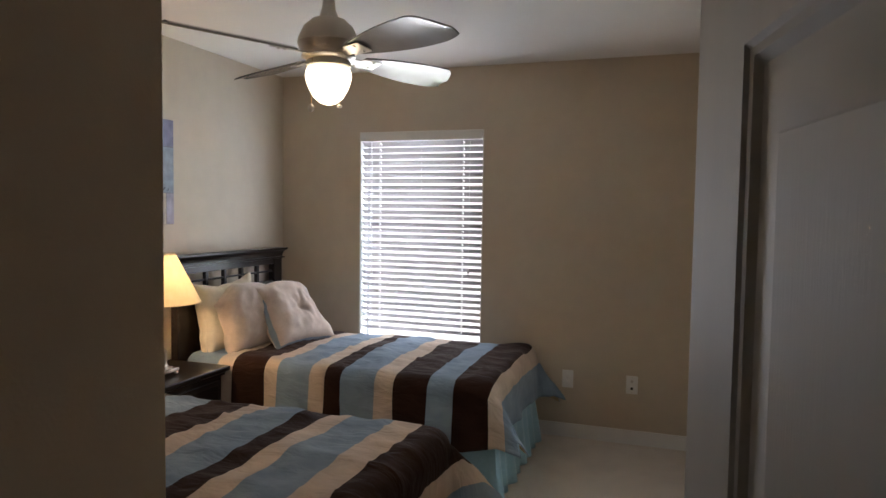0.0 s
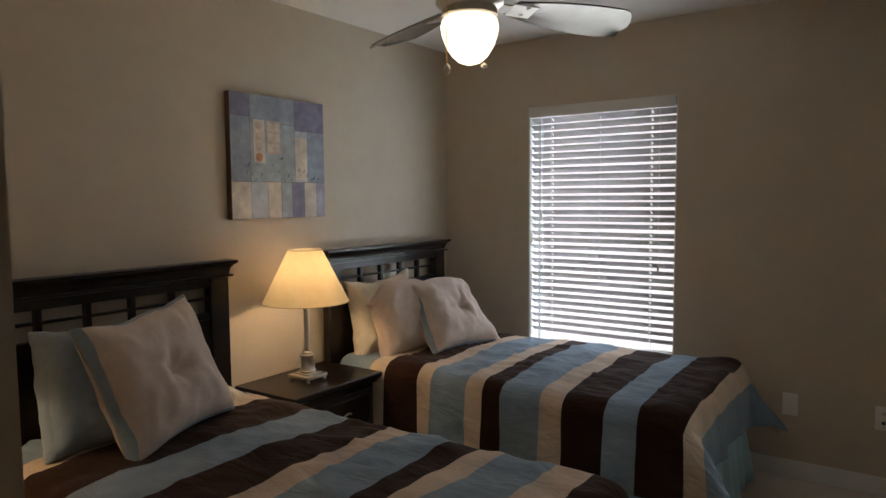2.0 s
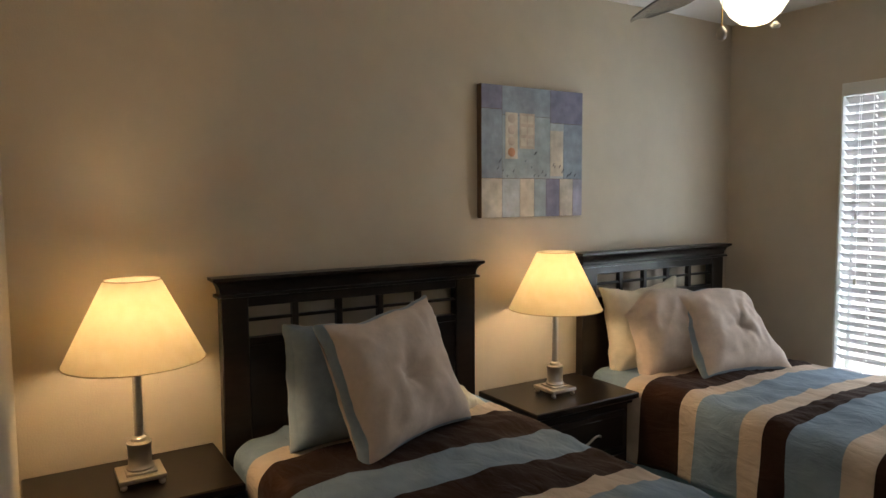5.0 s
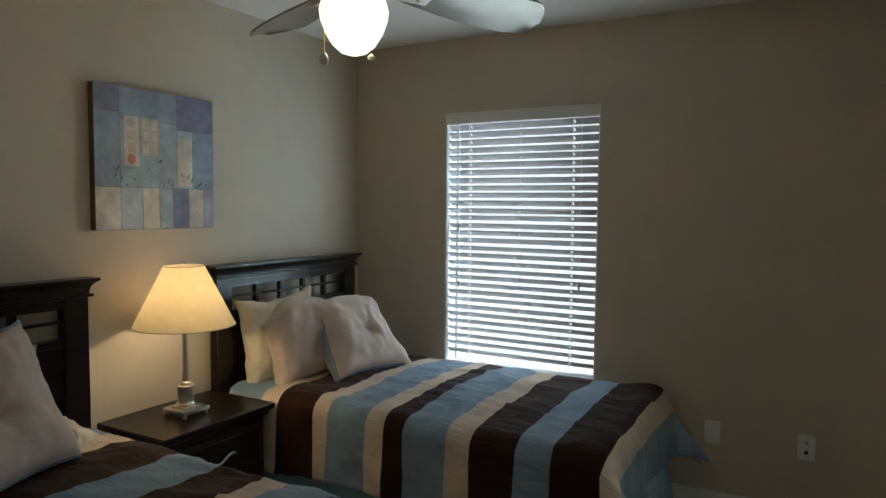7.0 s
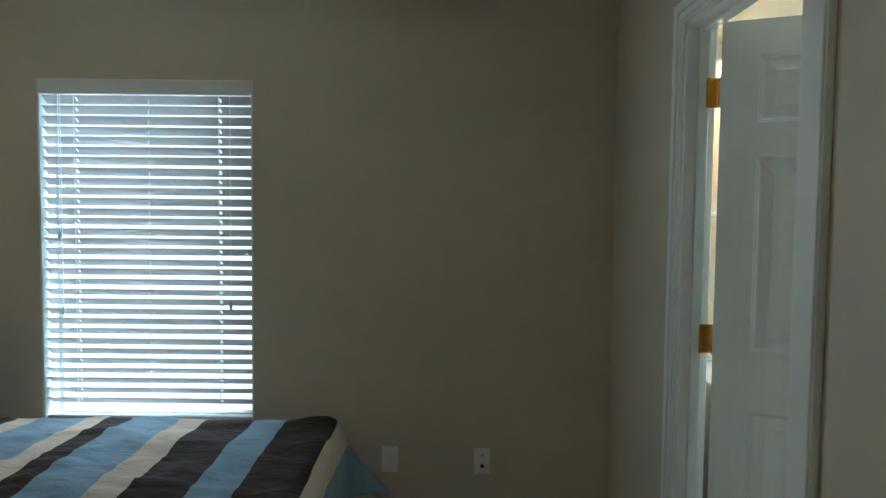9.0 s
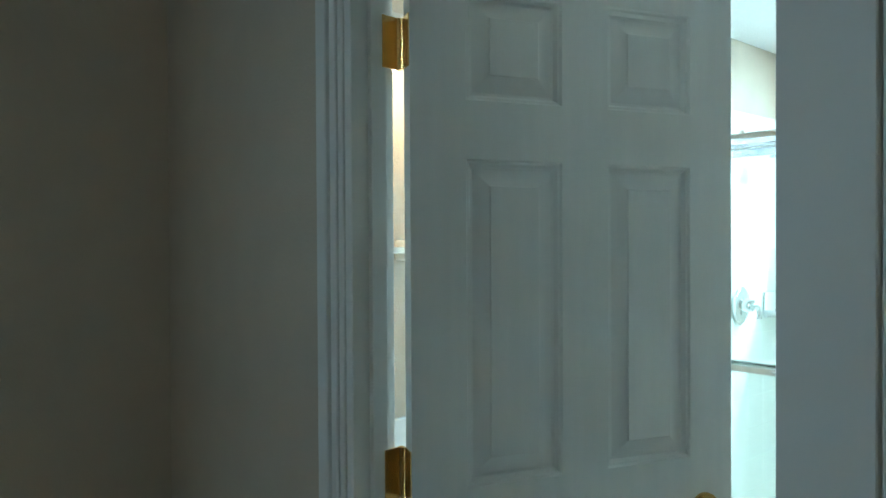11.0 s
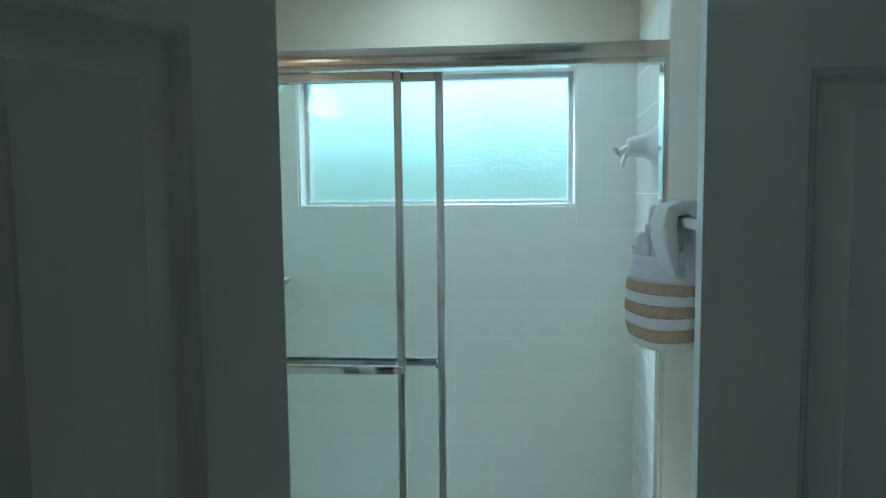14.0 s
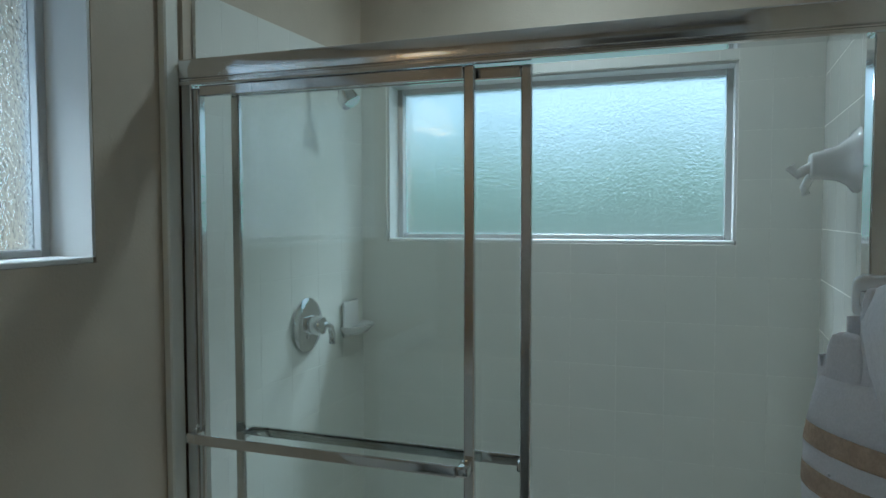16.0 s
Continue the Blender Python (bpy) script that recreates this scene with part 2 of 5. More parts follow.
BULB = glow("warm_bulb", (1.0, 0.72, 0.40), 12)
VANITYSHADE = glow("lit_frosted_shade", (1.0, 0.76, 0.48), 8.0)
GLOBE = glow("lit_opal_globe", (1.0, 0.84, 0.58), 2.8)


def outdoors_mat(name, runs, strength, low, high):
    """Glowing stand-in for distant outdoors, in soft bands from ground to sky."""
    m = bpy.data.materials.new(name)
    m.use_nodes = True
    nt = m.node_tree
    nt.nodes.remove(nt.nodes["Principled BSDF"])
    e = nt.nodes.new("ShaderNodeEmission")
    e.inputs[1].default_value = strength
    g = nt.nodes.new("ShaderNodeNewGeometry")
    s = nt.nodes.new("ShaderNodeSeparateXYZ")
    nt.links.new(g.outputs["Position"], s.inputs[0])
    n = nt.nodes.new("ShaderNodeTexNoise")
    n.inputs["Scale"].default_value = 2.6
    n.inputs["Detail"].default_value = 4
    nt.links.new(g.outputs["Position"], n.inputs["Vector"])
    k = nt.nodes.new("ShaderNodeMath")
    k.operation = "MULTIPLY_ADD"
    k.inputs[1].default_value = 0.35
    nt.links.new(n.outputs["Fac"], k.inputs[0])
    nt.links.new(s.outputs[2], k.inputs[2])
    mr = nt.nodes.new("ShaderNodeMapRange")
    mr.inputs[1].default_value, mr.inputs[2].default_value = low + 0.17, high + 0.17
    nt.links.new(k.outputs[0], mr.inputs[0])
    r = nt.nodes.new("ShaderNodeValToRGB")
    el = r.color_ramp.elements
    while len(el) < len(runs):
        el.new(0.5)
    for q, (p, c) in zip(el, runs):
        q.position = p
        q.color = (*c, 1)
    nt.links.new(mr.outputs[0], r.inputs[0])
    nt.links.new(r.outputs[0], e.inputs[0])
    nt.links.new(e.outputs[0], nt.nodes["Material Output"].inputs[0])
    return m


# ---- mesh helpers ----


def add_box(bm, lo, hi, bev=0.0, seg=1):
    lo, hi = Vector(lo), Vector(hi)
    res = bmesh.ops.create_cube(bm, size=1.0)
    vs = res["verts"]
    for v in vs:
        v.co = Vector((lo[i] + (v.co[i] + 0.5) * (hi[i] - lo[i]) for i in range(3)))
    if bev:
        es = list({e for v in vs for e in v.link_edges})
        bmesh.ops.bevel(bm, geom=es, offset=bev, segments=seg, affect="EDGES", profile=0.5)
    return bm


def boxes(*items, bev=0.0, seg=1):
    bm = bmesh.new()
    for lo, hi in items:
        add_box(bm, lo, hi, bev, seg)
    return bm


def add_lathe(bm, profile, seg=28, axis="z", at=(0, 0, 0), cap=True):
    """Turned shape from (radius, height) pairs."""
    rings = []
    for r, h in profile:
        ring = []
        for i in range(seg):
            a = 2 * math.pi * i / seg
            p = (r * math.cos(a), r * math.sin(a), h)
            if axis == "x":
                p = (p[2], p[0], p[1])
            elif axis == "y":
                p = (p[1], p[2], p[0])
            ring.append(bm.verts.new((p[0] + at[0], p[1] + at[1], p[2] + at[2])))
        rings.append(ring)
    for a, b in zip(rings, rings[1:]):
        for i in range(seg):
            j = (i + 1) % seg
            bm.faces.new((a[i], a[j], b[j], b[i]))
    if cap:
        bm.faces.new(rings[0][::-1])
        bm.faces.new(rings[-1])
    return bm


def lathe(profile, seg=28, axis="z", at=(0, 0, 0), cap=True):
    return add_lathe(bmesh.new(), profile, seg, axis, at, cap)


def add_tube(bm, pts, r, seg=10):
    """Round bar along a run of points."""
    pts = [Vector(p) for p in pts]
    rings = []
    for i, p in enumerate(pts):
        d = (pts[min(i + 1, len(pts) - 1)] - pts[max(i - 1, 0)]).normalized()
        u = d.cross(Vector((0, 0, 1)))
        if u.length < 0.05:
            u = d.cross(Vector((1, 0, 0)))
        u.normalize()
        w = d.cross(u)
        rings.append([bm.verts.new(p + r * (u * math.cos(2 * math.pi * k / seg) + w * math.sin(2 * math.pi * k / seg))) for k in range(seg)])
    for a, b in zip(rings, rings[1:]):
        for k in range(seg):
            j = (k + 1) % seg
            bm.faces.new((a[k], a[j], b[j], b[k]))
    bm.faces.new(rings[0][::-1])
    bm.faces.new(rings[-1])
    return bm


def mesh_of(name, bm, material, smooth=40):
    bmesh.ops.recalc_face_normals(bm, faces=bm.faces)
    me = bpy.data.meshes.new(name)
    bm.to_mesh(me)
    bm.free()
    me.materials.append(material)
    if smooth:
        for p in me.polygons:
            p.use_smooth = True
        me.set_sharp_from_angle(angle=radians(smooth))
    return me


def part(name, bm, material, parent, label="", smooth=40, at=None):
    ob = new(name, mesh_of(name, bm, material, smooth))
    ob.parent = parent
    if at is not None:
        ob.matrix_basis = at
    if label:
        tagged(ob, label)
    return ob


def solid(name, bm, material, label, category="", group="", kind="", smooth=40, at=None):
    ob = new(name, mesh_of(name, bm, material, smooth))
    if at is not None:
        ob.matrix_basis = at
    return tagged(ob, label, category, group, kind)


def thing(name, m, label, category, group="", kind=""):
    ob = new(name)
    ob.empty_display_size = 0.1
    ob.matrix_basis = m
    return tagged(ob, label, category, group, kind)


def structure(name, bm, material, label, smooth=0):
    return solid(name, bm, material, label, "", "", "structure", smooth)


# ---- the large structure ----
H = 2.44          # ceiling
XR = 3.11         # bedroom's wall with the bathroom door, bedroom face
XB = 3.192        # the same wall, bathroom face
BACK = -3.592     # wall behind the second nightstand
XH = 2.08         # entry passage's side wall
YE = -4.635        # entry doorway
YW = -1.69        # towel wall
XS = 5.155        # shower front
XT = 6.054        # shower's tiled back wall
YL = -0.296       # shower's left wall and bathroom window wall
YT = -1.853      # shower's right wall at its front
SKEW = 0.0635    # the shower's side walls run slightly askew of its front
WX0, WX1, WZ0, WZ1 = 0.635, 1.555, 0.52, 2.02     # bedroom window
DY0, DY1, DZ = -1.598, -0.814, 2.05               # bathroom doorway
BY0, BY1, BZ0, BZ1 = -1.661, -0.475, 1.438, 2.014  # shower window
LX0, LX1, LZ0, LZ1 = 3.95, 4.885, 1.432, 2.05       # bathroom side window

structure("ground", boxes(((-300, -300, -0.45), (300, 300, -0.30))), GROUND, "green lawn outside the house")
structure("floor_bedroom", boxes(((-0.2, -6.2, -0.1), (XR, 0.2, 0))), CARPET, "beige cut-pile carpet in the bedroom")
structure("floor_bathroom", boxes(((XR, -2.95, -0.1), (6.3, 0.2, 0))), BATHFLOOR, "beige bathroom floor tiles")
structure("ceiling", boxes(((-0.2, -6.2, H), (6.3, 0.2, H + 0.1))), CEIL, "white textured ceiling")
structure("wall_west", boxes(((-0.2, BACK - 0.11, 0), (0, 0, H))), WALL, "beige painted wall behind the headboards")
structure("wall_north", boxes(((-0.2, 0, 0), (WX0, 0.2, H)), ((WX1, 0, 0), (XR, 0.2, H)),
                              ((WX0, 0, 0), (WX1, 0.2, WZ0)), ((WX0, 0, WZ1), (WX1, 0.2, H))), WALL, "beige painted wall with the blind-covered window")
structure("wall_east", boxes(((XR, DY1, 0), (XB, 0.2, H)), ((XR, -6.2, 0), (XB, DY0, H)), ((XR, DY0, DZ), (XB, DY1, H))), WALL,
          "beige painted wall with the bathroom doorway")
structure("wall_south", boxes(((0, BACK - 0.11, 0), (XH, BACK, H))), WALL, "beige painted wall beside the nightstand")
structure("wall_passage", boxes(((XH - 0.11, -6.2, 0), (XH, BACK - 0.11, H))), WALL, "beige painted side wall of the entry passage")
structure("wall_entry", boxes(((XH, YE - 0.11, 2.05), (2.92, YE, H)), ((2.92, YE - 0.11, 0), (XR, YE, H)), ((XH, YE - 0.11, 0), (XH + 0.05, YE, 2.05))), WALL,
          "beige painted wall over the entry doorway")
structure("wall_hall", boxes(((XH, -6.31, 0), (XR, -6.2, H))), WALL, "beige painted end wall of the hall")
structure("wall_bath_north", boxes(((XB, YL, 0), (LX0, 0.2, H)), ((LX1, YL, 0), (XT + 0.2, 0.2, H)), ((LX0, YL, 0), (LX1, 0.2, LZ0)),
                                   ((LX0, YL, LZ1), (LX1, 0.2, H))), WALL, "beige painted bathroom wall with a frosted window")
structure("wall_bath_east", boxes(((XT, BY1, 0), (XT + 0.2, YL, H)), ((XT, -2.1, 0), (XT + 0.2, BY0, H)),
                                  ((XT, BY0, 0), (XT + 0.2, BY1, BZ0)), ((XT, BY0, BZ1), (XT + 0.2, BY1, H))), WALL, "beige wall over the shower tiles")
structure("wall_towel", boxes(((4.125, -2.0, 0), (4.61, YW, H))), WALL, "beige painted wall with the towel bar")


def prism(footprint, z0, z1):
    """Upright block over a footprint."""
    bm = bmesh.new()
    lo = [bm.verts.new((x, y, z0)) for x, y in footprint]
    hi = [bm.verts.new((x, y, z1)) for x, y in footprint]
    for k in range(len(lo)):
        n = (k + 1) % len(lo)
        bm.faces.new((lo[k], lo[n], hi[n], hi[k]))
    bm.faces.new(lo[::-1])
    bm.faces.new(hi)
    return bm


def side_y(x, front):
    """Where a side wall of the shower stands at a given depth."""
    return front - SKEW * (x - XS)


structure("wall_shower_right", prism([(4.61, YT), (XS, YT), (XT, side_y(XT, YT)), (XT, -2.1), (4.61, -2.1)], 0, H), WALL, "beige painted end wall of the shower")
structure("wall_shower_left", prism([(XS, YL - 0.014), (XT, side_y(XT, YL - 0.014)), (XT, YL - 0.0005), (XS, YL - 0.0005)], 0, H), WALL, "beige painted wall over the valve tiles")
structure("wall_partition", boxes(((4.185, -2.95, 0), (4.30, -2.0, H))), WALL, "beige painted partition behind the open door")
structure("wall_bath_south", boxes(((XB, -2.95, 0), (4.185, -2.84, H))), WALL, "beige painted end wall of the bathroom")

# baseboards and door trim
bb = [((0, -0.012, 0), (XR, 0, 0.083)), ((0, BACK, 0), (0.012, -0.012, 0.083)), ((XR - 0.012, DY1 + 0.085, 0), (XR, -0.012, 0.083)),
      ((0.012, BACK, 0), (XH, BACK + 0.012, 0.083)), ((XR - 0.012, YE, 0), (XR, DY0 - 0.085, 0.083)), ((XH, YE, 0), (XH + 0.012, BACK, 0.083))]
for lo, hi in bb:
    bm = boxes((lo, hi))
    add_box(bm, (lo[0], lo[1], 0.083), (hi[0] - 0.005 * (hi[0] - lo[0] < 0.02), hi[1], 0.089))
    structure("baseboard", bm, WHITE, "white painted baseboard")


def casing(x0, x1, y0, y1, top, w=0.075, w0=0.075):
    """Moulded door casing on a wall that faces along x."""
    s = 1 if x1 > x0 else -1
    bm = bmesh.new()
    for d0, d1, p in ((0.0, w, 0.010), (0.012, 0.030, 0.016), (0.038, w - 0.006, 0.019)):
        for lo, hi in (((y1 + d0, 0), (y1 + d1, top + d1)), ((y0 - d1 * w0 / w, 0), (y0 - d0 * w0 / w, top + d1)), ((y0 - d0, top + d0), (y1 + d0, top + d1))):
            xa, xb = sorted((x0, x0 + s * p))
            add_box(bm, (xa, lo[0], lo[1]), (xb, hi[0], hi[1]), 0.002)
    return bm


structure("door_trim", casing(XR, XR - 1, DY0, DY1, DZ, w0=0.012), WHITE, "white moulded casing round the bathroom doorway")
structure("door_trim", casing(XB, XB + 1, DY0, DY1 + 0.016, DZ), WHITE, "white moulded casing on the bathroom side")
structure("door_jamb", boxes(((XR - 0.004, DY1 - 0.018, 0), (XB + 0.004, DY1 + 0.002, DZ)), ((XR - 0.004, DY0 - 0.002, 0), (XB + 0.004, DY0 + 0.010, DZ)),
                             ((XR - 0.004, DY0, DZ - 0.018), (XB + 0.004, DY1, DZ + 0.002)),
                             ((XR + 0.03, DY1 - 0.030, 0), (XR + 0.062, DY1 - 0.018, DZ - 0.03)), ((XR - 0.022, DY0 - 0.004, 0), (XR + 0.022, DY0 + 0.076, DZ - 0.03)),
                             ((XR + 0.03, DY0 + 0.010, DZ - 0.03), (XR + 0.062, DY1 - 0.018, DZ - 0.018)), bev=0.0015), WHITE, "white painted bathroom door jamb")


def door(name, width, height, m, label, knob=True, hinges=(1.78, 1.07, 0.28), st=0.112, mull=0.112, deep=1.0,
         zs=(0.01, 0.21, 0.88, 1.056, 1.635, 1.738, 1.934)):
    """Six-panel moulded door; the origin is the hinge side's foot, the leaf runs along +x, 35 mm thick along +y."""
    T = 0.035
    pw = (width - 2 * st - mull) / 2
    xs = [0, st, st + pw, st + mull + pw, st + mull + 2 * pw, width]
    zs = [*zs, height]
    d = thing(name, m, label, "door", kind="structure")
    bm = bmesh.new()
    for i in range(5):
        for j in range(7):
            if i in (1, 3) and j in (1, 3, 5):
                continue
            for y in (0, T):
                q = [(xs[i], y, zs[j]), (xs[i + 1], y, zs[j]), (xs[i + 1], y, zs[j + 1]), (xs[i], y, zs[j + 1])]
                bm.faces.new([bm.verts.new(p) for p in q])
    bmesh.ops.remove_doubles(bm, verts=bm.verts, dist=0.0005)
    for x in (0, width):
        bm.faces.new([bm.verts.new(p) for p in ((x, 0, zs[0]), (x, T, zs[0]), (x, T, height), (x, 0, height))])
    for z in (zs[0], height):
        bm.faces.new([bm.verts.new(p) for p in ((0, 0, z), (width, 0, z), (width, T, z), (0, T, z))])
    bmesh.ops.remove_doubles(bm, verts=bm.verts, dist=0.0005)
    part("door_slab", bm, DOORWHITE, d, smooth=0)
    for i in (1, 3):
        for j in (1, 3, 5):
            bm = bmesh.new()
            for y, s in ((0, 1), (T, -1)):
                prev = None
                for inset, depth in ((0, 0), (0.003, 0.0035), (0.007, 0.0045), (0.012, 0.0105), (0.017, 0.0115), (0.020, 0.0110), (0.046, 0.0035), (0.048, 0.0015)):
                    ring = [bm.verts.new((x, y + s * depth * deep, z)) for x, z in (
                        (xs[i] + inset, zs[j] + inset), (xs[i + 1] - inset, zs[j] + inset), (xs[i + 1] - inset, zs[j + 1] - inset), (xs[i] + inset, zs[j + 1] - inset))]
                    if prev:
                        for k in range(4):
                            bm.faces.new((prev[k], prev[(k + 1) % 4], ring[(k + 1) % 4], ring[k]))
                    prev = ring
                bm.faces.new(prev)
            part("panel", bm, DOORWHITE, d, smooth=20)
    if knob:
        for y, s in ((0, -1), (T, 1)):
            k = part("knob", lathe([(0.032, 0), (0.032, s * 0.006), (0.012, s * 0.010), (0.011, s * 0.03), (0.024, s * 0.038), (0.027, s * 0.05), (0.018, s * 0.062), (0.004, s * 0.065)],
                                   20, "y", (width - 0.07, y, 0.95)), BRASS, d, "polished brass door knob")
    for z in hinges:
        bm = boxes(((-0.020, T - 0.001, z - 0.045), (0.028, T + 0.0015, z + 0.045)), bev=0.0006)
        for n in range(5):
            add_lathe(bm, [(0.0065, z - 0.045 + n * 0.018 + 0.0006), (0.0065, z - 0.045 + (n + 1) * 0.018 - 0.0006)], 10, at=(-0.006, T + 0.004, 0))
        part("hinge", bm, BRASS, d, "polished brass butt hinge")
    return d

bath_door = door("door_1", 0.684, 2.035, pose(3.190, -0.885, 0, 0, 0, -22.6), "white six-panel bathroom door standing half open", st=0.102, mull=0.0975, deep=1.3, hinges=())
for z in (1.835, 1.085, 0.28):
    bm = boxes(((-0.0025, 0.002, z - 0.045), (0.0, 0.035, z + 0.045)), bev=0.0004)
    c, s = math.cos(radians(23)), math.sin(radians(23))
    for n in range(5):
        add_lathe(bm, [(0.0065, z - 0.045 + n * 0.018 + 0.0006), (0.0065, z - 0.045 + (n + 1) * 0.018 - 0.0006)], 10, at=(-0.007, 0.040, 0))
    q = [(-0.007 - c * a + s * b, 0.040 - s * a - c * b) for a, b in ((0, 0), (0.036, 0), (0.036, -0.0025), (0, -0.0025))]
    lo = [bm.verts.new((x, y, z - 0.045)) for x, y in q]
    hi = [bm.verts.new((x, y, z + 0.045)) for x, y in q]
    for k in range(4):
        bm.faces.new((lo[k], lo[(k + 1) % 4], hi[(k + 1) % 4], hi[k]))
    bm.faces.new(lo[::-1])
    bm.faces.new(hi)
    part("hinge", bm, BRASS, bath_door, "polished brass butt hinge")
door("door_2", 0.70, 2.035, pose(2.931, -4.625, 0, 0, 0, 101.6) @ pose(0, -0.035, 0), "white six-panel bedroom door standing wide open", st=0.088, zs=(0.01, 0.20, 0.84, 1.00, 1.54, 1.64, 1.84), deep=0.55)
door("door_3", 0.91, 2.035, pose(3.933, -2.495, 0, 0, 0, 85.4) @ pose(0, -0.035, 0), "white six-panel bathroom door standing fully open", knob=False)

# ---- windows ----


def window(name, origin, across, out, w, h, depth, label, glass_mat_, split=None):
    """Aluminium window unit set back in its opening; across runs along the wall, out points outdoors."""
    a, o = Vector(across), Vector(out)
    m = Matrix(((a.x, o.x, 0, origin[0]), (a.y, o.y, 0, origin[1]), (0, 0, 1, origin[2]), (0, 0, 0, 1)))
    t = thing(name, m, label, "window", kind="structure")
    f = 0.028
    part("window_frame", boxes(((0, depth, 0), (f, depth + 0.05, h)), ((w - f, depth, 0), (w, depth + 0.05, h)), ((f, depth, 0), (w - f, depth + 0.05, f)),
                               ((f, depth, h - f), (w - f, depth + 0.05, h)), bev=0.003), ALU, t, "grey aluminium frame")
    part("window_sill", boxes(((0.002, 0.004, -0.001), (w - 0.002, depth, 0.012)), bev=0.003), WHITE, t, "white sill")
    part("reveal", boxes(((0, 0.002, 0.012), (0.008, depth, h)), ((w - 0.008, 0.002, 0.012), (w, depth, h)), ((0.008, 0.002, h - 0.008), (w - 0.008, depth, h))),
         WHITE, t, "white plastered reveal", smooth=0)
    spans = [(f, h - f)]
    if split:
        part("meeting_rail", boxes(((f, depth + 0.005, split - 0.02), (w - f, depth + 0.045, split + 0.02)), bev=0.003), ALU, t)
        spans = [(f, split - 0.02), (split + 0.02, h - f)]
    for z0, z1 in spans:
        p = part("pane", boxes(((f, depth + 0.022, z0), (w - f, depth + 0.027, z1))), glass_mat_, t, smooth=0)
        p.visible_shadow = False
    return t


window("window_1", (WX0, 0, WZ0), (1, 0, 0), (0, 1, 0), WX1 - WX0, WZ1 - WZ0, 0.12, "white-framed bedroom window behind closed blinds", GLASS)
window("window_2", (XT, BY1, BZ0), (0, -1, 0), (1, 0, 0), BY1 - BY0, BZ1 - BZ0, 0.085, "wide frosted shower window with a deep white reveal", FROST)
window("window_3", (LX0, YL, LZ0), (1, 0, 0), (0, 1, 0), LX1 - LX0, LZ1 - LZ0, 0.12, "frosted bathroom window with a deep white reveal", FROST)

solid("backdrop_north", boxes(((-6, 3.0, -0.3), (2.6, 3.02, 5))), outdoors_mat("bright_yard", [(0, (1.0, 0.94, 0.95)), (0.15, (1.0, 0.92, 0.94)), (0.4, (0.92, 0.84, 0.87)), (1, (0.90, 0.83, 0.87))], OUT_BEDROOM, 0, 5),
      "bright hazy yard beyond the bedroom window", kind="structure", smooth=0)
hedge = outdoors_mat("hedge_and_sky", [(0.0, (0.00096, 0.00116, 0.00104)), (0.22, (0.00100, 0.00124, 0.00108)), (0.262, (0.00060, 0.00084, 0.00072)), (0.285, (0.00110, 0.00158, 0.00128)), (0.315, (0.00165, 0.00222, 0.00205)),
                                         (0.33, (0.00248, 0.00316, 0.00360)), (0.37, (0.00328, 0.00408, 0.00472)), (0.43, (0.00480, 0.00560, 0.00620)), (0.50, (0.0080, 0.0090, 0.0098)), (1.0, (0.0080, 0.0090, 0.0098))], OUT_BATH, 0.0, 6.0)
solid("backdrop_east", boxes(((6.98, -4.5, -0.3), (7.00, 2.2, 6.0))), hedge, "green hedge under a pale sky", kind="structure", smooth=0)
# Glowing panel; its strength is raised so the side window lights the bathroom.
bright_side = outdoors_mat("glowing_side_yard", [(0.0, (0.012, 0.0165, 0.020)), (0.22, (0.016, 0.0205, 0.025)), (0.30, (0.024, 0.028, 0.033)), (0.36, (0.034, 0.038, 0.043)),
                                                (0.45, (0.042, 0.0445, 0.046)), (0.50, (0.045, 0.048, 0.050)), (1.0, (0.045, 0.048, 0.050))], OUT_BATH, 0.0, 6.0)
solid("backdrop_bath", boxes(((2.7, 1.4, -0.3), (6.2, 1.42, 6.0))), bright_side, "glowing panel standing for a side yard under a pale sky", kind="structure", smooth=0)


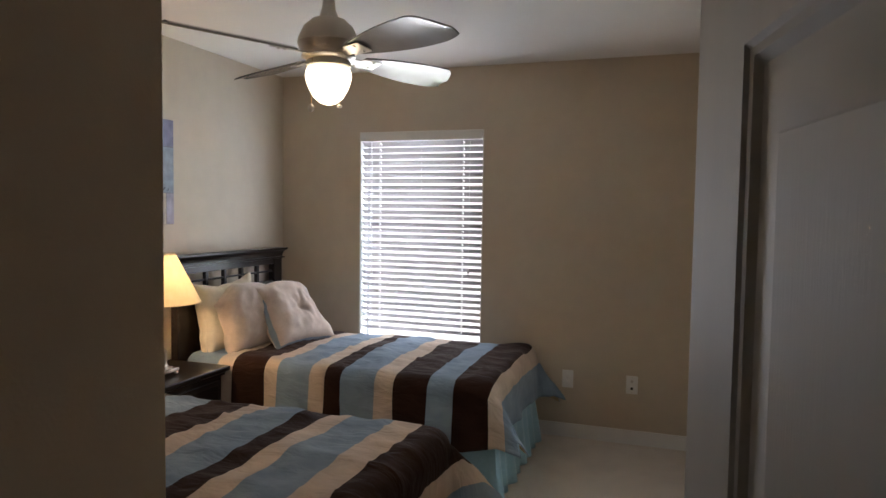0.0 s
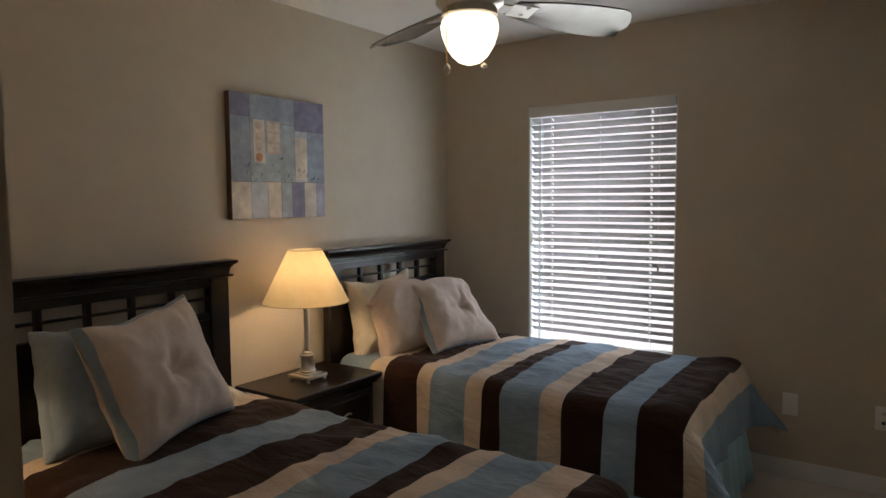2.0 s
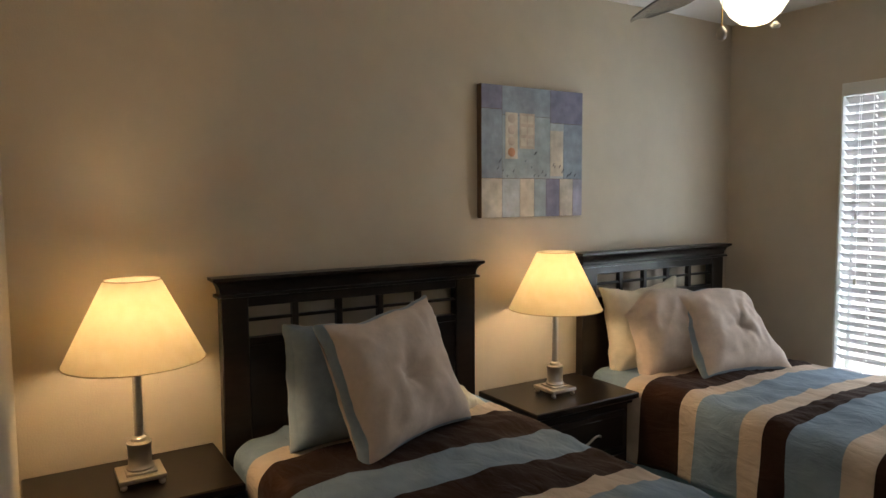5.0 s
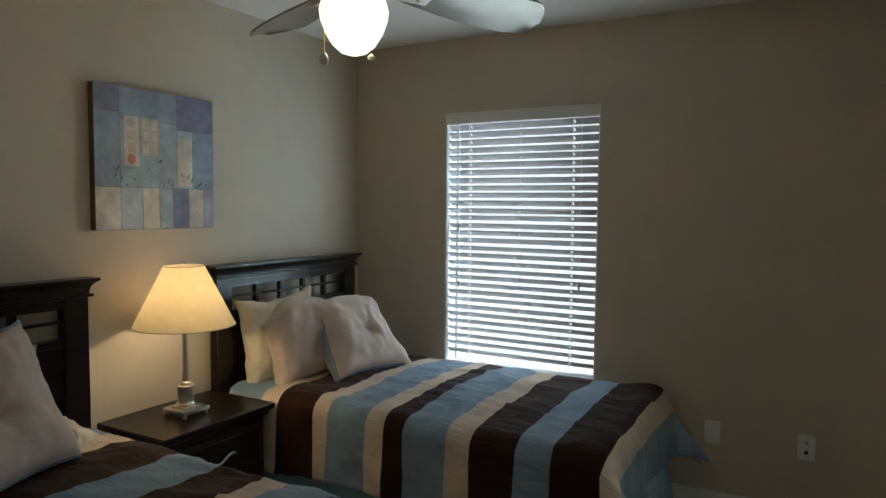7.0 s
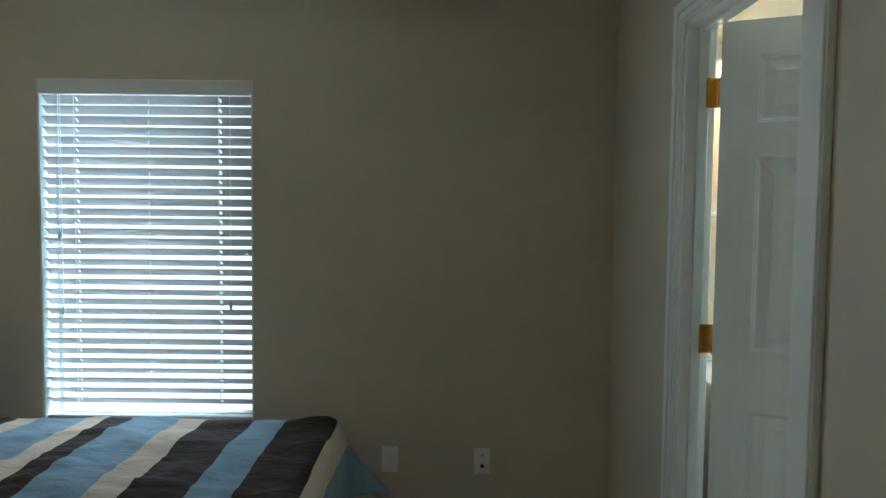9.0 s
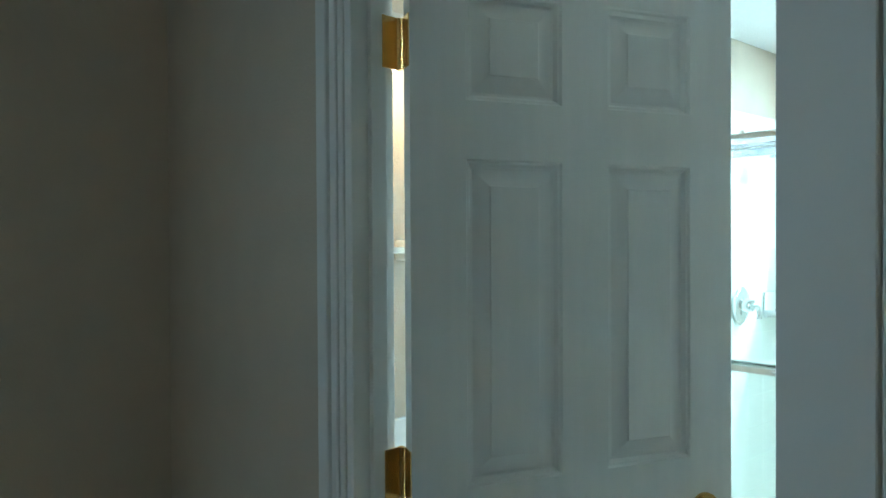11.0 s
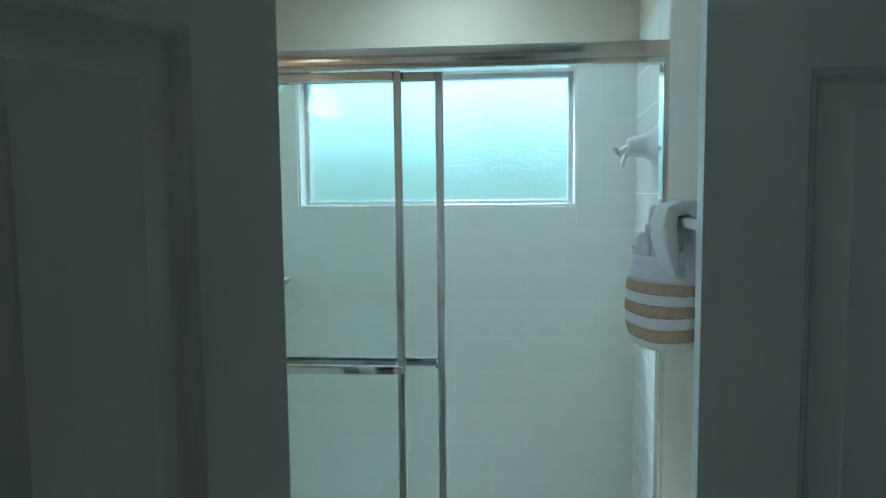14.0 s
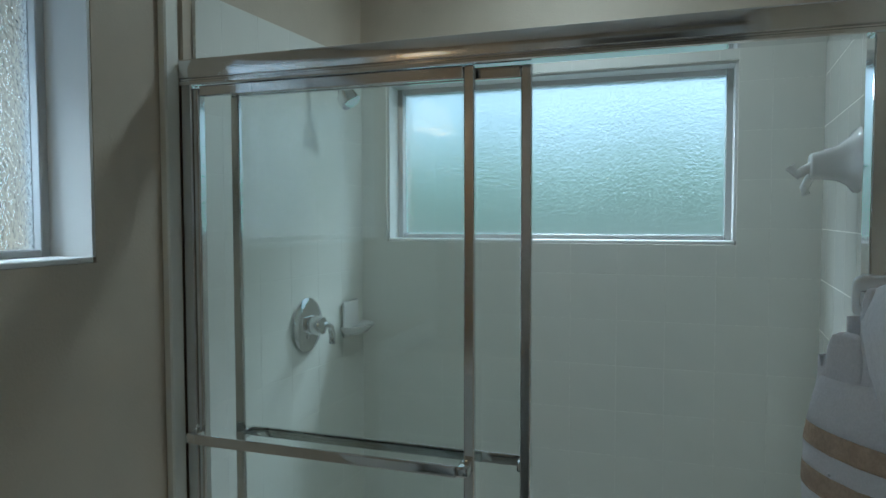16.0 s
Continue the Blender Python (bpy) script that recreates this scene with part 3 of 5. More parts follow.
def blinds():
    t = thing("venetian_blind", pose(0, 0, 0), "white two-inch venetian blind, lowered and tilted", "blind")
    x0, x1 = WX0 + 0.012, WX1 - 0.010
    top = WZ1 - 0.004
    part("valance", boxes(((x0, -0.012, top - 0.062), (x1, 0.004, top)), ((x0, -0.015, top - 0.012), (x1, -0.012, top - 0.004)), bev=0.002), WHITE, t, "white valance")
    part("headrail", boxes(((x0 + 0.004, 0.004, top - 0.045), (x1 - 0.004, 0.06, top - 0.004))), SLAT, t)
    pitch, z = 0.0437, top - 0.082
    tilt = radians(37)
    bm = bmesh.new()
    n = 9
    holes = [x0 + fx * (x1 - x0) for fx in (0.155, 0.845)]
    cuts = [x0] + [h + d for h in holes for d in (-0.005, 0.005)] + [x1]
    faces = []
    for k in range(2):
        row = []
        for i in range(n):
            u = (i / (n - 1) - 0.5) * 0.050
            zz = 0.0022 * (1 - (2 * u / 0.05) ** 2) + k * 0.0028
            y, w = u * math.cos(tilt) - zz * math.sin(tilt) * -1, -u * math.sin(tilt) + zz * math.cos(tilt)
            row.append([bm.verts.new((x, y, w)) for x in cuts])
        for i in range(n - 1):
            for c in range(len(cuts) - 1):
                if c in (1, 3) and 2 <= i <= 5:
                    continue
                bm.faces.new((row[i][c], row[i + 1][c], row[i + 1][c + 1], row[i][c + 1]))
        faces.append(row)
    for i in (0, n - 1):
        for c in range(len(cuts) - 1):
            bm.faces.new((faces[0][i][c], faces[0][i][c + 1], faces[1][i][c + 1], faces[1][i][c]))
    me = mesh_of("slat", bm, SLAT, 50)
    rng = random.Random(4)
    while z > WZ0 + 0.06:
        s = new("slat", me)
        s.parent = t
        s.matrix_basis = pose(0, 0.034, z, rng.uniform(-2.5, 2.5), rng.uniform(-0.12, 0.12), 0)
        z -= pitch
    part("bottom_rail", boxes(((x0, 0.012, WZ0 + 0.02), (x1, 0.058, WZ0 + 0.04)), bev=0.003), SLAT, t)
    for fx in (0.155, 0.845):
        for y in (0.010, 0.058):
            x = x0 + fx * (x1 - x0)
            part("ladder_cord", boxes(((x - 0.0014, y - 0.0008, WZ0 + 0.04), (x + 0.0014, y + 0.0008, top - 0.06))), CORD, t, smooth=0)
    x = x0 + 0.5 * (x1 - x0)
    part("lift_cord", boxes(((x - 0.0012, 0.033, WZ0 + 0.04), (x + 0.0012, 0.035, top - 0.06))), CORD, t, smooth=0)
    for fx, zz in ((0.10, 1.02), (0.09, 1.345), (0.905, 1.05)):
        x = x0 + fx * (x1 - x0)
        bm = bmesh.new()
        add_tube(bm, [(x, -0.004, zz + 0.02), (x, -0.006, top - 0.05)], 0.0011, 6)
        part("pull_cord", bm, CORD, t)
        part("tassel", lathe([(0.002, 0.024), (0.005, 0.018), (0.0075, 0.0), (0.006, -0.012), (0.002, -0.014)], 10, at=(x, -0.006, zz)), NICKEL, t, "small grey cord tassel")
    return t


blinds()


def outlet(x, z, phone, label):
    t = thing("wall_outlet", pose(x, 0, z), label, "outlet")
    part("cover_plate", boxes(((-0.036, -0.006, -0.058), (0.036, 0, 0.058)), bev=0.0025, seg=2), PLASTIC, t)
    if phone:
        for dz, m in ((0.024, DARK), (-0.022, DARK)):
            part("jack", lathe([(0.0085, 0), (0.0085, -0.0075), (0.004, -0.009)], 14, "y", (0, -0.003, dz)), NICKEL if dz > 0 else m, t)
        for dz in (0.047, -0.047):
            part("screw", lathe([(0.0035, 0), (0.003, -0.0075)], 10, "y", (0, -0.002, dz)), NICKEL, t)
    else:
        for dz in (0.021, -0.021):
            f = part("socket", lathe([(0.0165, 0), (0.0165, -0.0078), (0.015, -0.0085)], 20, "y", (0, -0.001, dz)), PLASTIC, t)
            for dx in (-0.0065, 0.0065):
                part("slot", boxes(((dx - 0.0012, -0.0090, dz - 0.001), (dx + 0.0012, -0.0082, dz + 0.008))), DARK, f, smooth=0)
            part("slot", lathe([(0.0025, -0.0082), (0.0025, -0.0090)], 10, "y", (0, 0, dz - 0.008)), DARK, f)
        part("screw", lathe([(0.003, 0), (0.003, -0.0075)], 10, "y", (0, -0.001, 0)), NICKEL, t)


outlet(2.150, 0.383, False, "white duplex power outlet above the baseboard")
outlet(2.556, 0.380, True, "white cable and telephone wall plate")

# ---- beds ----


def bed(yc, label):
    """Twin bed with a lattice headboard; the origin is on the floor at the wall, the bed runs along +x."""
    t = thing("bed", pose(0, yc, 0), label, "bed", "twin beds")
    hw = 0.545
    for y in (-hw, hw - 0.098):
        part("headboard_post", boxes(((0.035, y, 0), (0.085, y + 0.098, 1.135)), bev=0.004), ESPRESSO, t)
    part("headboard_panel", boxes(((0.048, -hw + 0.098, 0.30), (0.072, hw - 0.098, 0.955)), bev=0.002), ESPRESSO, t)
    part("headboard_rail", boxes(((0.04, -hw + 0.098, 0.93), (0.08, hw - 0.098, 0.958)), bev=0.002), ESPRESSO, t)
    part("headboard_rail", boxes(((0.04, -hw + 0.098, 1.074), (0.08, hw - 0.098, 1.14)), bev=0.002), ESPRESSO, t)
    z0, z1 = 0.958, 1.074
    part("lattice_bar", boxes(((0.05, -hw + 0.098, 1.018), (0.07, hw - 0.098, 1.030)), bev=0.0015), ESPRESSO, t)
    wid = 2 * (hw - 0.098)
    for k in range(1, 5):
        y = -hw + 0.098 + k * wid / 5
        part("lattice_bar", boxes(((0.047, y - 0.012, z0), (0.073, y + 0.012, z1)), bev=0.0015), ESPRESSO, t)
    # crown: a cove swept round front and ends
    bm = bmesh.new()
    rings = []
    for o, z in ((0.006, 1.112), (0.014, 1.114), (0.014, 1.124), (0.002, 1.126), (0.003, 1.140), (0.008, 1.155), (0.017, 1.167), (0.028, 1.174), (0.031, 1.176), (0.031, 1.187)):
        rings.append([bm.verts.new(p) for p in ((0.03, -hw - o, z), (0.085 + o, -hw - o, z), (0.085 + o, hw + o, z), (0.03, hw + o, z))])
    for a, b in zip(rings, rings[1:]):
        for k in range(4):
            bm.faces.new((a[k], a[(k + 1) % 4], b[(k + 1) % 4], b[k]))
    bm.faces.new(rings[0][::-1])
    bm.faces.new(rings[-1])
    part("crown_moulding", bm, ESPRESSO, t, smooth=25)
    part("box_spring", boxes(((0.09, -0.48, 0.17), (1.93, 0.48, 0.36)), bev=0.03, seg=3), MATTRESS, t)
    part("mattress", boxes(((0.09, -0.485, 0.36), (1.95, 0.485, 0.585)), bev=0.06, seg=4), MATTRESS, t)
    for x in (0.2, 1.85):
        for y in (-0.42, 0.42):
            part("leg", boxes(((x - 0.02, y - 0.02, 0), (x + 0.02, y + 0.02, 0.17)), bev=0.003), ESPRESSO, t)
    # pleated skirt round the base
    bm = bmesh.new()
    path = [(0.12 + 0.02 * i, -0.492) for i in range(92)] + [(1.962, -0.49 + 0.02 * i) for i in range(50)] + [(1.94 - 0.02 * i, 0.492) for i in range(92)]
    rows = []
    for j in range(7):
        z = 0.36 - 0.35 * j / 6
        row = []
        for i, (x, y) in enumerate(path):
            foot = 92 <= i < 142
            f = j / 6
            ripple = (0.016 * math.sin(i * 0.95) + 0.010 * math.sin(i * 0.41 + 1)) * f
            flare = 0.035 * f
            if foot:
                row.append(bm.verts.new((x + flare + ripple, y * (1 + 0.06 * f), z)))
            else:
                s = -1 if y < 0 else 1
                row.append(bm.verts.new((x, y + s * (flare * 0.4 + ripple * 0.7), z)))
        rows.append(row)
    for a, b in zip(rows, rows[1:]):
        for i in range(len(path) - 1):
            bm.faces.new((a[i], a[i + 1], b[i + 1], b[i]))
    sk = part("bed_skirt", bm, SKIRTBLUE, t, "sky-blue pleated bed skirt", smooth=80)
    so = sk.modifiers.new("thick", "SOLIDIFY")
    so.thickness = 0.003
    return t


def bedspread(yc, seed, cloth, label):
    """Comforter draped over the mattress, hanging down both sides and the foot."""
    rng = random.Random(seed)
    ph = [rng.uniform(0, 6.28) for _ in range(8)]
    x_head, x_edge, half, top = 0.13, 1.90, 0.455, 0.612
    R = 0.085
    side, foot = 0.40, 0.37
    nx, ny = 130, 92
    bm = bmesh.new()
    uvl = bm.loops.layers.uv.new("UVMap")
    grid = []
    for i in range(nx + 1):
        a = x_head + (x_edge + foot - x_head) * i / nx
        row = []
        for j in range(ny + 1):
            b = -(half + side) + 2 * (half + side) * j / ny
            dx, dy = max(0.0, a - x_edge), max(0.0, abs(b) - half)
            sy = 1 if b > 0 else -1
            s = math.hypot(dx, dy)
            # the top, slightly crowned and creased
            cx, cy = min(a, x_edge), max(-half, min(half, b))
            soft = noise.noise(Vector((a * 2.3 + ph[0], b * 3.1, seed))) * 0.016 + noise.noise(Vector((a * 7 + ph[1], b * 4, seed + 5))) * 0.008
            soft += 0.010 * (0.5 - abs(noise.noise(Vector((a * 3.0 + b * 7.0, b * 2.0 - a * 2.0, seed + 9)))))
            soft += 0.009 * max(0, 1 - 5 * abs(noise.noise(Vector((a * 1.6 - b * 2.2, b * 3.5 + a * 1.1, seed + 14))))) + 0.006 * max(0, 1 - 5 * abs(noise.noise(Vector((a * 4 + b * 2, b * 5 - a * 2, seed + 17)))))
            ztop = top + 0.014 * (1 - (cy / half) ** 2) + soft
            if s < 1e-6:
                p = Vector((cx, cy, ztop))
            else:
                ux, uy = dx / s, dy / s * sy
                corner = abs(ux * uy) * 2
                arc = R * math.pi / 2
                if s < arc:
                    g = s / R
                    out, down = R * math.sin(g), R * (1 - math.cos(g))
                else:
                    out, down = R, R + (s - arc)
                hang = max(0.0, (s - arc) / 0.30)
                # folds grow towards the hem, and bunch up at the corners of the foot
                along = a if dy >= dx else b
                fold = (0.014 * math.sin(along * 9 + ph[2] + 3 * noise.noise(Vector((along * 2, 0, seed)))) + 0.009 * math.sin(along * 23 + ph[3]) + 0.03 * noise.noise(Vector((along * 5 - s * 6, s * 2.5, seed + 3)))) * min(1, hang)
                fold += 0.05 * corner * min(1.3, hang)
                out += fold + 0.012 * hang
                drop = down * (1 - 0.17 * corner)
                push = 0.13 * corner * min(1.2, hang)
                p = Vector((cx + ux * out + push, cy + uy * (out + push * (0.9 if sy > 0 and cloth is STRIPES_PASSAGE else -0.1)), ztop - drop))
            v = bm.verts.new(p)
            row.append((v, a, b))
        grid.append(row)
    for i in range(nx):
        for j in range(ny):
            q = (grid[i][j], grid[i + 1][j], grid[i + 1][j + 1], grid[i][j + 1])
            if q[2][1] - x_edge > 0.27 and abs(q[2][2]) - half > 0.27:
                continue
            f = bm.faces.new([e[0] for e in q])
            for loop, e in zip(f.loops, q):
                loop[uvl].uv = (e[1], e[2])
    bmesh.ops.delete(bm, geom=[v for v in bm.verts if not v.link_faces], context="VERTS")
    me = bpy.data.meshes.new("bedspread")
    bmesh.ops.recalc_face_normals(bm, faces=bm.faces)
    bm.to_mesh(me)
    bm.free()
    me.materials.append(cloth)
    for p in me.polygons:
        p.use_smooth = True
    t = thing("bedspread", pose(0, yc, 0), label, "bedspread", "striped bedspreads")
    ob = new("cover", me)
    ob.parent = t
    so = ob.modifiers.new("thick", "SOLIDIFY")
    so.thickness, so.offset = 0.006, -1
    lin = me.copy()
    lin.materials[0] = TAN
    for v, w in zip(lin.vertices, me.vertices):
        v.co = w.co - 0.0085 * w.normal * (1 if me.vertices[60 * (ny + 1) + ny // 2].normal.z > 0 else -1)
    li = tagged(new("lining", lin), "tan cotton lining")
    li.parent = t
    return t


Y1, Y2 = -2.42, -0.69
bed(Y1, "espresso twin bed with a lattice headboard, beside two nightstands")
bed(Y2, "espresso twin bed with a lattice headboard under the window")
bedspread(Y1 + 0.01, 3, STRIPES_PASSAGE, "brown, blue and cream striped bedspread on the bed by the passage")
bedspread(Y2 + 0.01, 11, STRIPES_WINDOW, "brown, blue and cream striped bedspread on the window bed")


def pillow(name, m, w, h, d, face, edge, label, seed, tuft=False, sag=0.0, pinch=0.34, slump=0.0):
    """Stuffed cushion in the local xz plane (w wide, h high), d thick along y, with a gusset band round it."""
    t = thing(name, m, label, "pillow", "bed pillows")
    n = 34

    def outline(u, v):
        pu = 1 - pinch * 0.35 * (1 - v * v) * abs(u) ** 3
        pv = 1 - pinch * 0.35 * (1 - u * u) * abs(v) ** 3
        e = max(abs(u), abs(v)) ** 2
        x = u * w / 2 * pu + e * (0.018 * noise.noise(Vector((u * 1.6, v * 1.6, seed + 20))) + 0.006 * noise.noise(Vector((u * 5, v * 5, seed + 21))))
        z = v * h / 2 * pv + e * (0.018 * noise.noise(Vector((u * 1.6, v * 1.6, seed + 30))) + 0.006 * noise.noise(Vector((u * 5, v * 5, seed + 31)))) * (v > -0.6)
        if u < 0:
            x *= 1 - slump * (v + 1) / 2 - 0.22 * slump * math.sin(math.pi * (v + 1) / 2)
        return x, z - sag * abs(u) ** 2 * (v > 0) * v
    for side in (1, -1):
        bm = bmesh.new()
        g = []
        for i in range(n + 1):
            row = []
            for j in range(n + 1):
                u, v = 2 * i / n - 1, 2 * j / n - 1
                k = (1 - abs(u) ** 3.2) * (1 - abs(v) ** 3.2)
                y = (0.26 + 0.74 * max(0, k) ** 0.6) * d / 2
                x, z = outline(u, v)
                wr = noise.noise(Vector((u * 2.2, v * 2.2, seed))) * 0.010 + noise.noise(Vector((u * 5, v * 4, seed + 4))) * 0.006 * (0.25 + k)
                wr += 0.006 * math.sin(9 * (u + v) + seed) * max(0, abs(u * v) - 0.25)
                if tuft:
                    r = math.hypot(u, v)
                    y -= 0.042 * math.exp(-(r / 0.16) ** 2) + 0.006 * math.exp(-(r / 0.6) ** 2) * (1 + math.sin(6 * math.atan2(v, u) + seed))
                ridge = 1 - abs(noise.noise(Vector((u * 2.4 + v * 1.5, v * 1.2 - u, seed + 12)))) * 3
                y += wr + 0.008 * max(0, ridge) * (0.3 + max(0, k))
                row.append(bm.verts.new((x, side * y, z + h / 2)))
            g.append(row)
        for i in range(n):
            for j in range(n):
                bm.faces.new((g[i][j], g[i + 1][j], g[i + 1][j + 1], g[i][j + 1]))
        part("cover", bm, face, t, smooth=180)
    # gusset band
    bm = bmesh.new()
    loop = []
    for e in range(4):
        for i in range(n):
            s = 2 * i / n - 1
            loop.append(((s, -1), (1, s), (-s, 1), (-1, -s))[e])
    rows = []
    for q in range(9):
        f = 2 * q / 8 - 1
        row = []
        for u, v in loop:
            puff = 1 + 0.045 * (1 - f * f) - (0.008 if abs(f) > 0.9 else 0)
            wr = noise.noise(Vector((u * 2.2, v * 2.2, seed))) * 0.010 + noise.noise(Vector((u * 5, v * 4, seed + 4))) * 0.006 * 0.25
            x, z = outline(u, v)
            row.append(bm.verts.new((x * puff, f * (0.13 * d) + (wr if f > 0 else -wr) * abs(f), z * puff + h / 2)))
        rows.append(row)
    for a, b in zip(rows, rows[1:]):
        for i in range(len(loop)):
            j = (i + 1) % len(loop)
            bm.faces.new((a[i], a[j], b[j], b[i]))
    part("gusset", bm, edge, t, smooth=180)
    return t


# each pillow leans back against the headboard; local +y is its front
def leaning(x, y, z, turn, lean, roll=0):
    return pose(x, y, z, 0, 0, turn - 90) @ pose(0, 0, 0, lean, 0, 0) @ pose(0, 0, 0, 0, roll, 0)


pillow("pillow", leaning(0.21, Y1 + 0.02, 0.60, 0, 8, 3), 0.55, 0.36, 0.14, PINKCREAM, PINKCREAM, "pinkish cream pillow behind the two cushions", 1)
pillow("cushion", leaning(0.36, Y1 - 0.16, 0.615, 4, 15, -3), 0.46, 0.405, 0.25, BLUE, BLUE, "pale blue square cushion against the headboard", 2, pinch=0.15)
pillow("cushion", leaning(0.53, -2.42, 0.625, 16, 23, 4), 0.52, 0.47, 0.21, PINKCREAM, BLUE, "tufted pinkish cream cushion with a blue gusset", 5, tuft=True)
pillow("cushion", leaning(0.36, Y1 + 0.33, 0.615, 25, 62, 0), 0.22, 0.20, 0.07, CREAM, CREAM, "white pillow corner showing beside the cushion", 6)
pillow("pillow", leaning(0.22, Y2 - 0.22, 0.60, -8, 8, 4), 0.46, 0.42, 0.17, CREAM, CREAM, "cream pillow against the headboard of the window bed", 7)
pillow("pillow", leaning(0.38, Y2 - 0.17, 0.61, -14, 17, 5), 0.46, 0.42, 0.20, PINKCREAM, PINKCREAM, "slumped pinkish cream pillow on the window bed", 8, sag=0.10, pinch=0.2)
pillow("cushion", leaning(0.60, -0.655, 0.615, -9, 34, -3), 0.54, 0.46, 0.19, PINKCREAM, BLUE, "tufted cream cushion with a blue gusset on the window bed", 9, tuft=True, sag=0.05, slump=0.42)


def nightstand(y0, y1, label):
    t = thing("nightstand", pose(0, (y0 + y1) / 2, 0), label, "nightstand", "nightstands")
    w = (y1 - y0) / 2
    bm = bmesh.new()
    rings = []
    for o, z in ((-0.022, 0.528), (-0.020, 0.540), (-0.010, 0.549), (-0.001, 0.553), (0, 0.556), (0, 0.574), (-0.004, 0.578)):
        rings.append([bm.verts.new(p) for p in ((0.02, -w - o, z), (0.43 + o, -w - o, z), (0.43 + o, w + o, z), (0.02, w + o, z))])
    for a, b in zip(rings, rings[1:]):
        for k in range(4):
            bm.faces.new((a[k], a[(k + 1) % 4], b[(k + 1) % 4], b[k]))
    bm.faces.new(rings[0][::-1])
    bm.faces.new(rings[-1])
    part("top", bm, ESPRESSO, t, smooth=25)
    part("body", boxes(((0.025, -w + 0.035, 0.09), (0.395, w - 0.035, 0.528)), bev=0.003), ESPRESSO, t)
    part("base", boxes(((0.022, -w + 0.022, 0.0), (0.408, w - 0.022, 0.09)), ((0.022, -w + 0.026, 0.09), (0.404, w - 0.026, 0.10)), bev=0.004), ESPRESSO, t)
    for z0, z1 in ((0.32, 0.505), (0.115, 0.30)):
        d = part("drawer", boxes(((0.395, -w + 0.06, z0), (0.411, w - 0.06, z1)), bev=0.004, seg=2), ESPRESSO, t)
        part("drawer_rim", boxes(((0.411, -w + 0.085, z0 + 0.022), (0.4135, w - 0.085, z1 - 0.022)), bev=0.001), ESPRESSO, d)
        bm = bmesh.new()
        zc = (z0 + z1) / 2
        add_tube(bm, [(0.436 - 0.020 * abs(k / 8) ** 6, 0.072 * k / 8, zc + 0.014 * math.sin(k / 8 * 3.1)) for k in range(-8, 9)], 0.005, 8)
        for s in (-1, 1):
            add_tube(bm, [(0.4135, 0.068 * s, zc + 0.0007 * s), (0.424, 0.068 * s, zc + 0.0007 * s)], 0.004, 8)
        part("handle", bm, NICKEL, d, "curved brushed-nickel handle")
    return t


nightstand(-1.812, -1.215, "espresso nightstand with drawers between the two beds")
nightstand(BACK + 0.006, -2.99, "espresso nightstand beside the bed by the passage")


def table_lamp(x, y, label):
    t = thing("table_lamp", pose(x, y, 0.578), label, "lamp", "bedside lamps")
    for sx in (-1, 1):
        for sy in (-1, 1):
            part("foot", lathe([(0.004, 0), (0.010, 0.004), (0.011, 0.010), (0.007, 0.016), (0.005, 0.019)], 12, at=(0.055 * sx, 0.055 * sy, 0)), NICKEL, t)
    part("base_plate", boxes(((-0.068, -0.068, 0.019), (0.068, 0.068, 0.035)), bev=0.003, seg=2), NICKEL, t)
    part("plinth", boxes(((-0.045, -0.045, 0.035), (0.045, 0.045, 0.043)), bev=0.002), NICKEL, t)
    part("barrel", lathe([(0.040, 0.043), (0.042, 0.050), (0.036, 0.056), (0.0345, 0.060), (0.0345, 0.118), (0.037, 0.122), (0.037, 0.128), (0.024, 0.132), (0.022, 0.142), (0.014, 0.148)], 32), NICKEL, t)
    part("stem", lathe([(0.0135, 0.146), (0.0135, 0.395), (0.017, 0.398), (0.017, 0.405), (0.009, 0.41), (0.009, 0.42), (0.017, 0.425), (0.017, 0.455)], 24), NICKEL, t)
    b = part("bulb", lathe([(0.013, 0.455), (0.015, 0.470), (0.029, 0.493), (0.030, 0.507), (0.022, 0.525), (0.006, 0.533)], 20), BULB, t, "lit warm bulb")
    b.visible_shadow = False
    s = part("shade", lathe([(0.207, 0.386), (0.206, 0.389), (0.083, 0.638), (0.081, 0.641)], 56, cap=False), SHADE, t, "cream linen cone shade, lit from inside")
    so = s.modifiers.new("thick", "SOLIDIFY")
    so.thickness = 0.0015
    for r, z in ((0.207, 0.387), (0.0825, 0.640)):
        bm = bmesh.new()
        add_tube(bm, [(r * math.cos(k * math.pi / 24), r * math.sin(k * math.pi / 24), z) for k in range(49)], 0.0018, 6)
        part("rim_wire", bm, TAN, t)
    d = bpy.data.lights.new("lamp_light", "POINT")
    d.energy, d.color, d.shadow_soft_size = LAMP_WATTS, (1.0, 0.69, 0.37), 0.05
    lo = new("lamp_light", d)
    lo.matrix_basis = pose(x, y, 0.578 + 0.500)
    return t


table_lamp(0.235, -1.545, "brushed-nickel table lamp with a lit cone shade between the beds")
table_lamp(0.235, -3.265, "brushed-nickel table lamp with a lit cone shade by the passage")


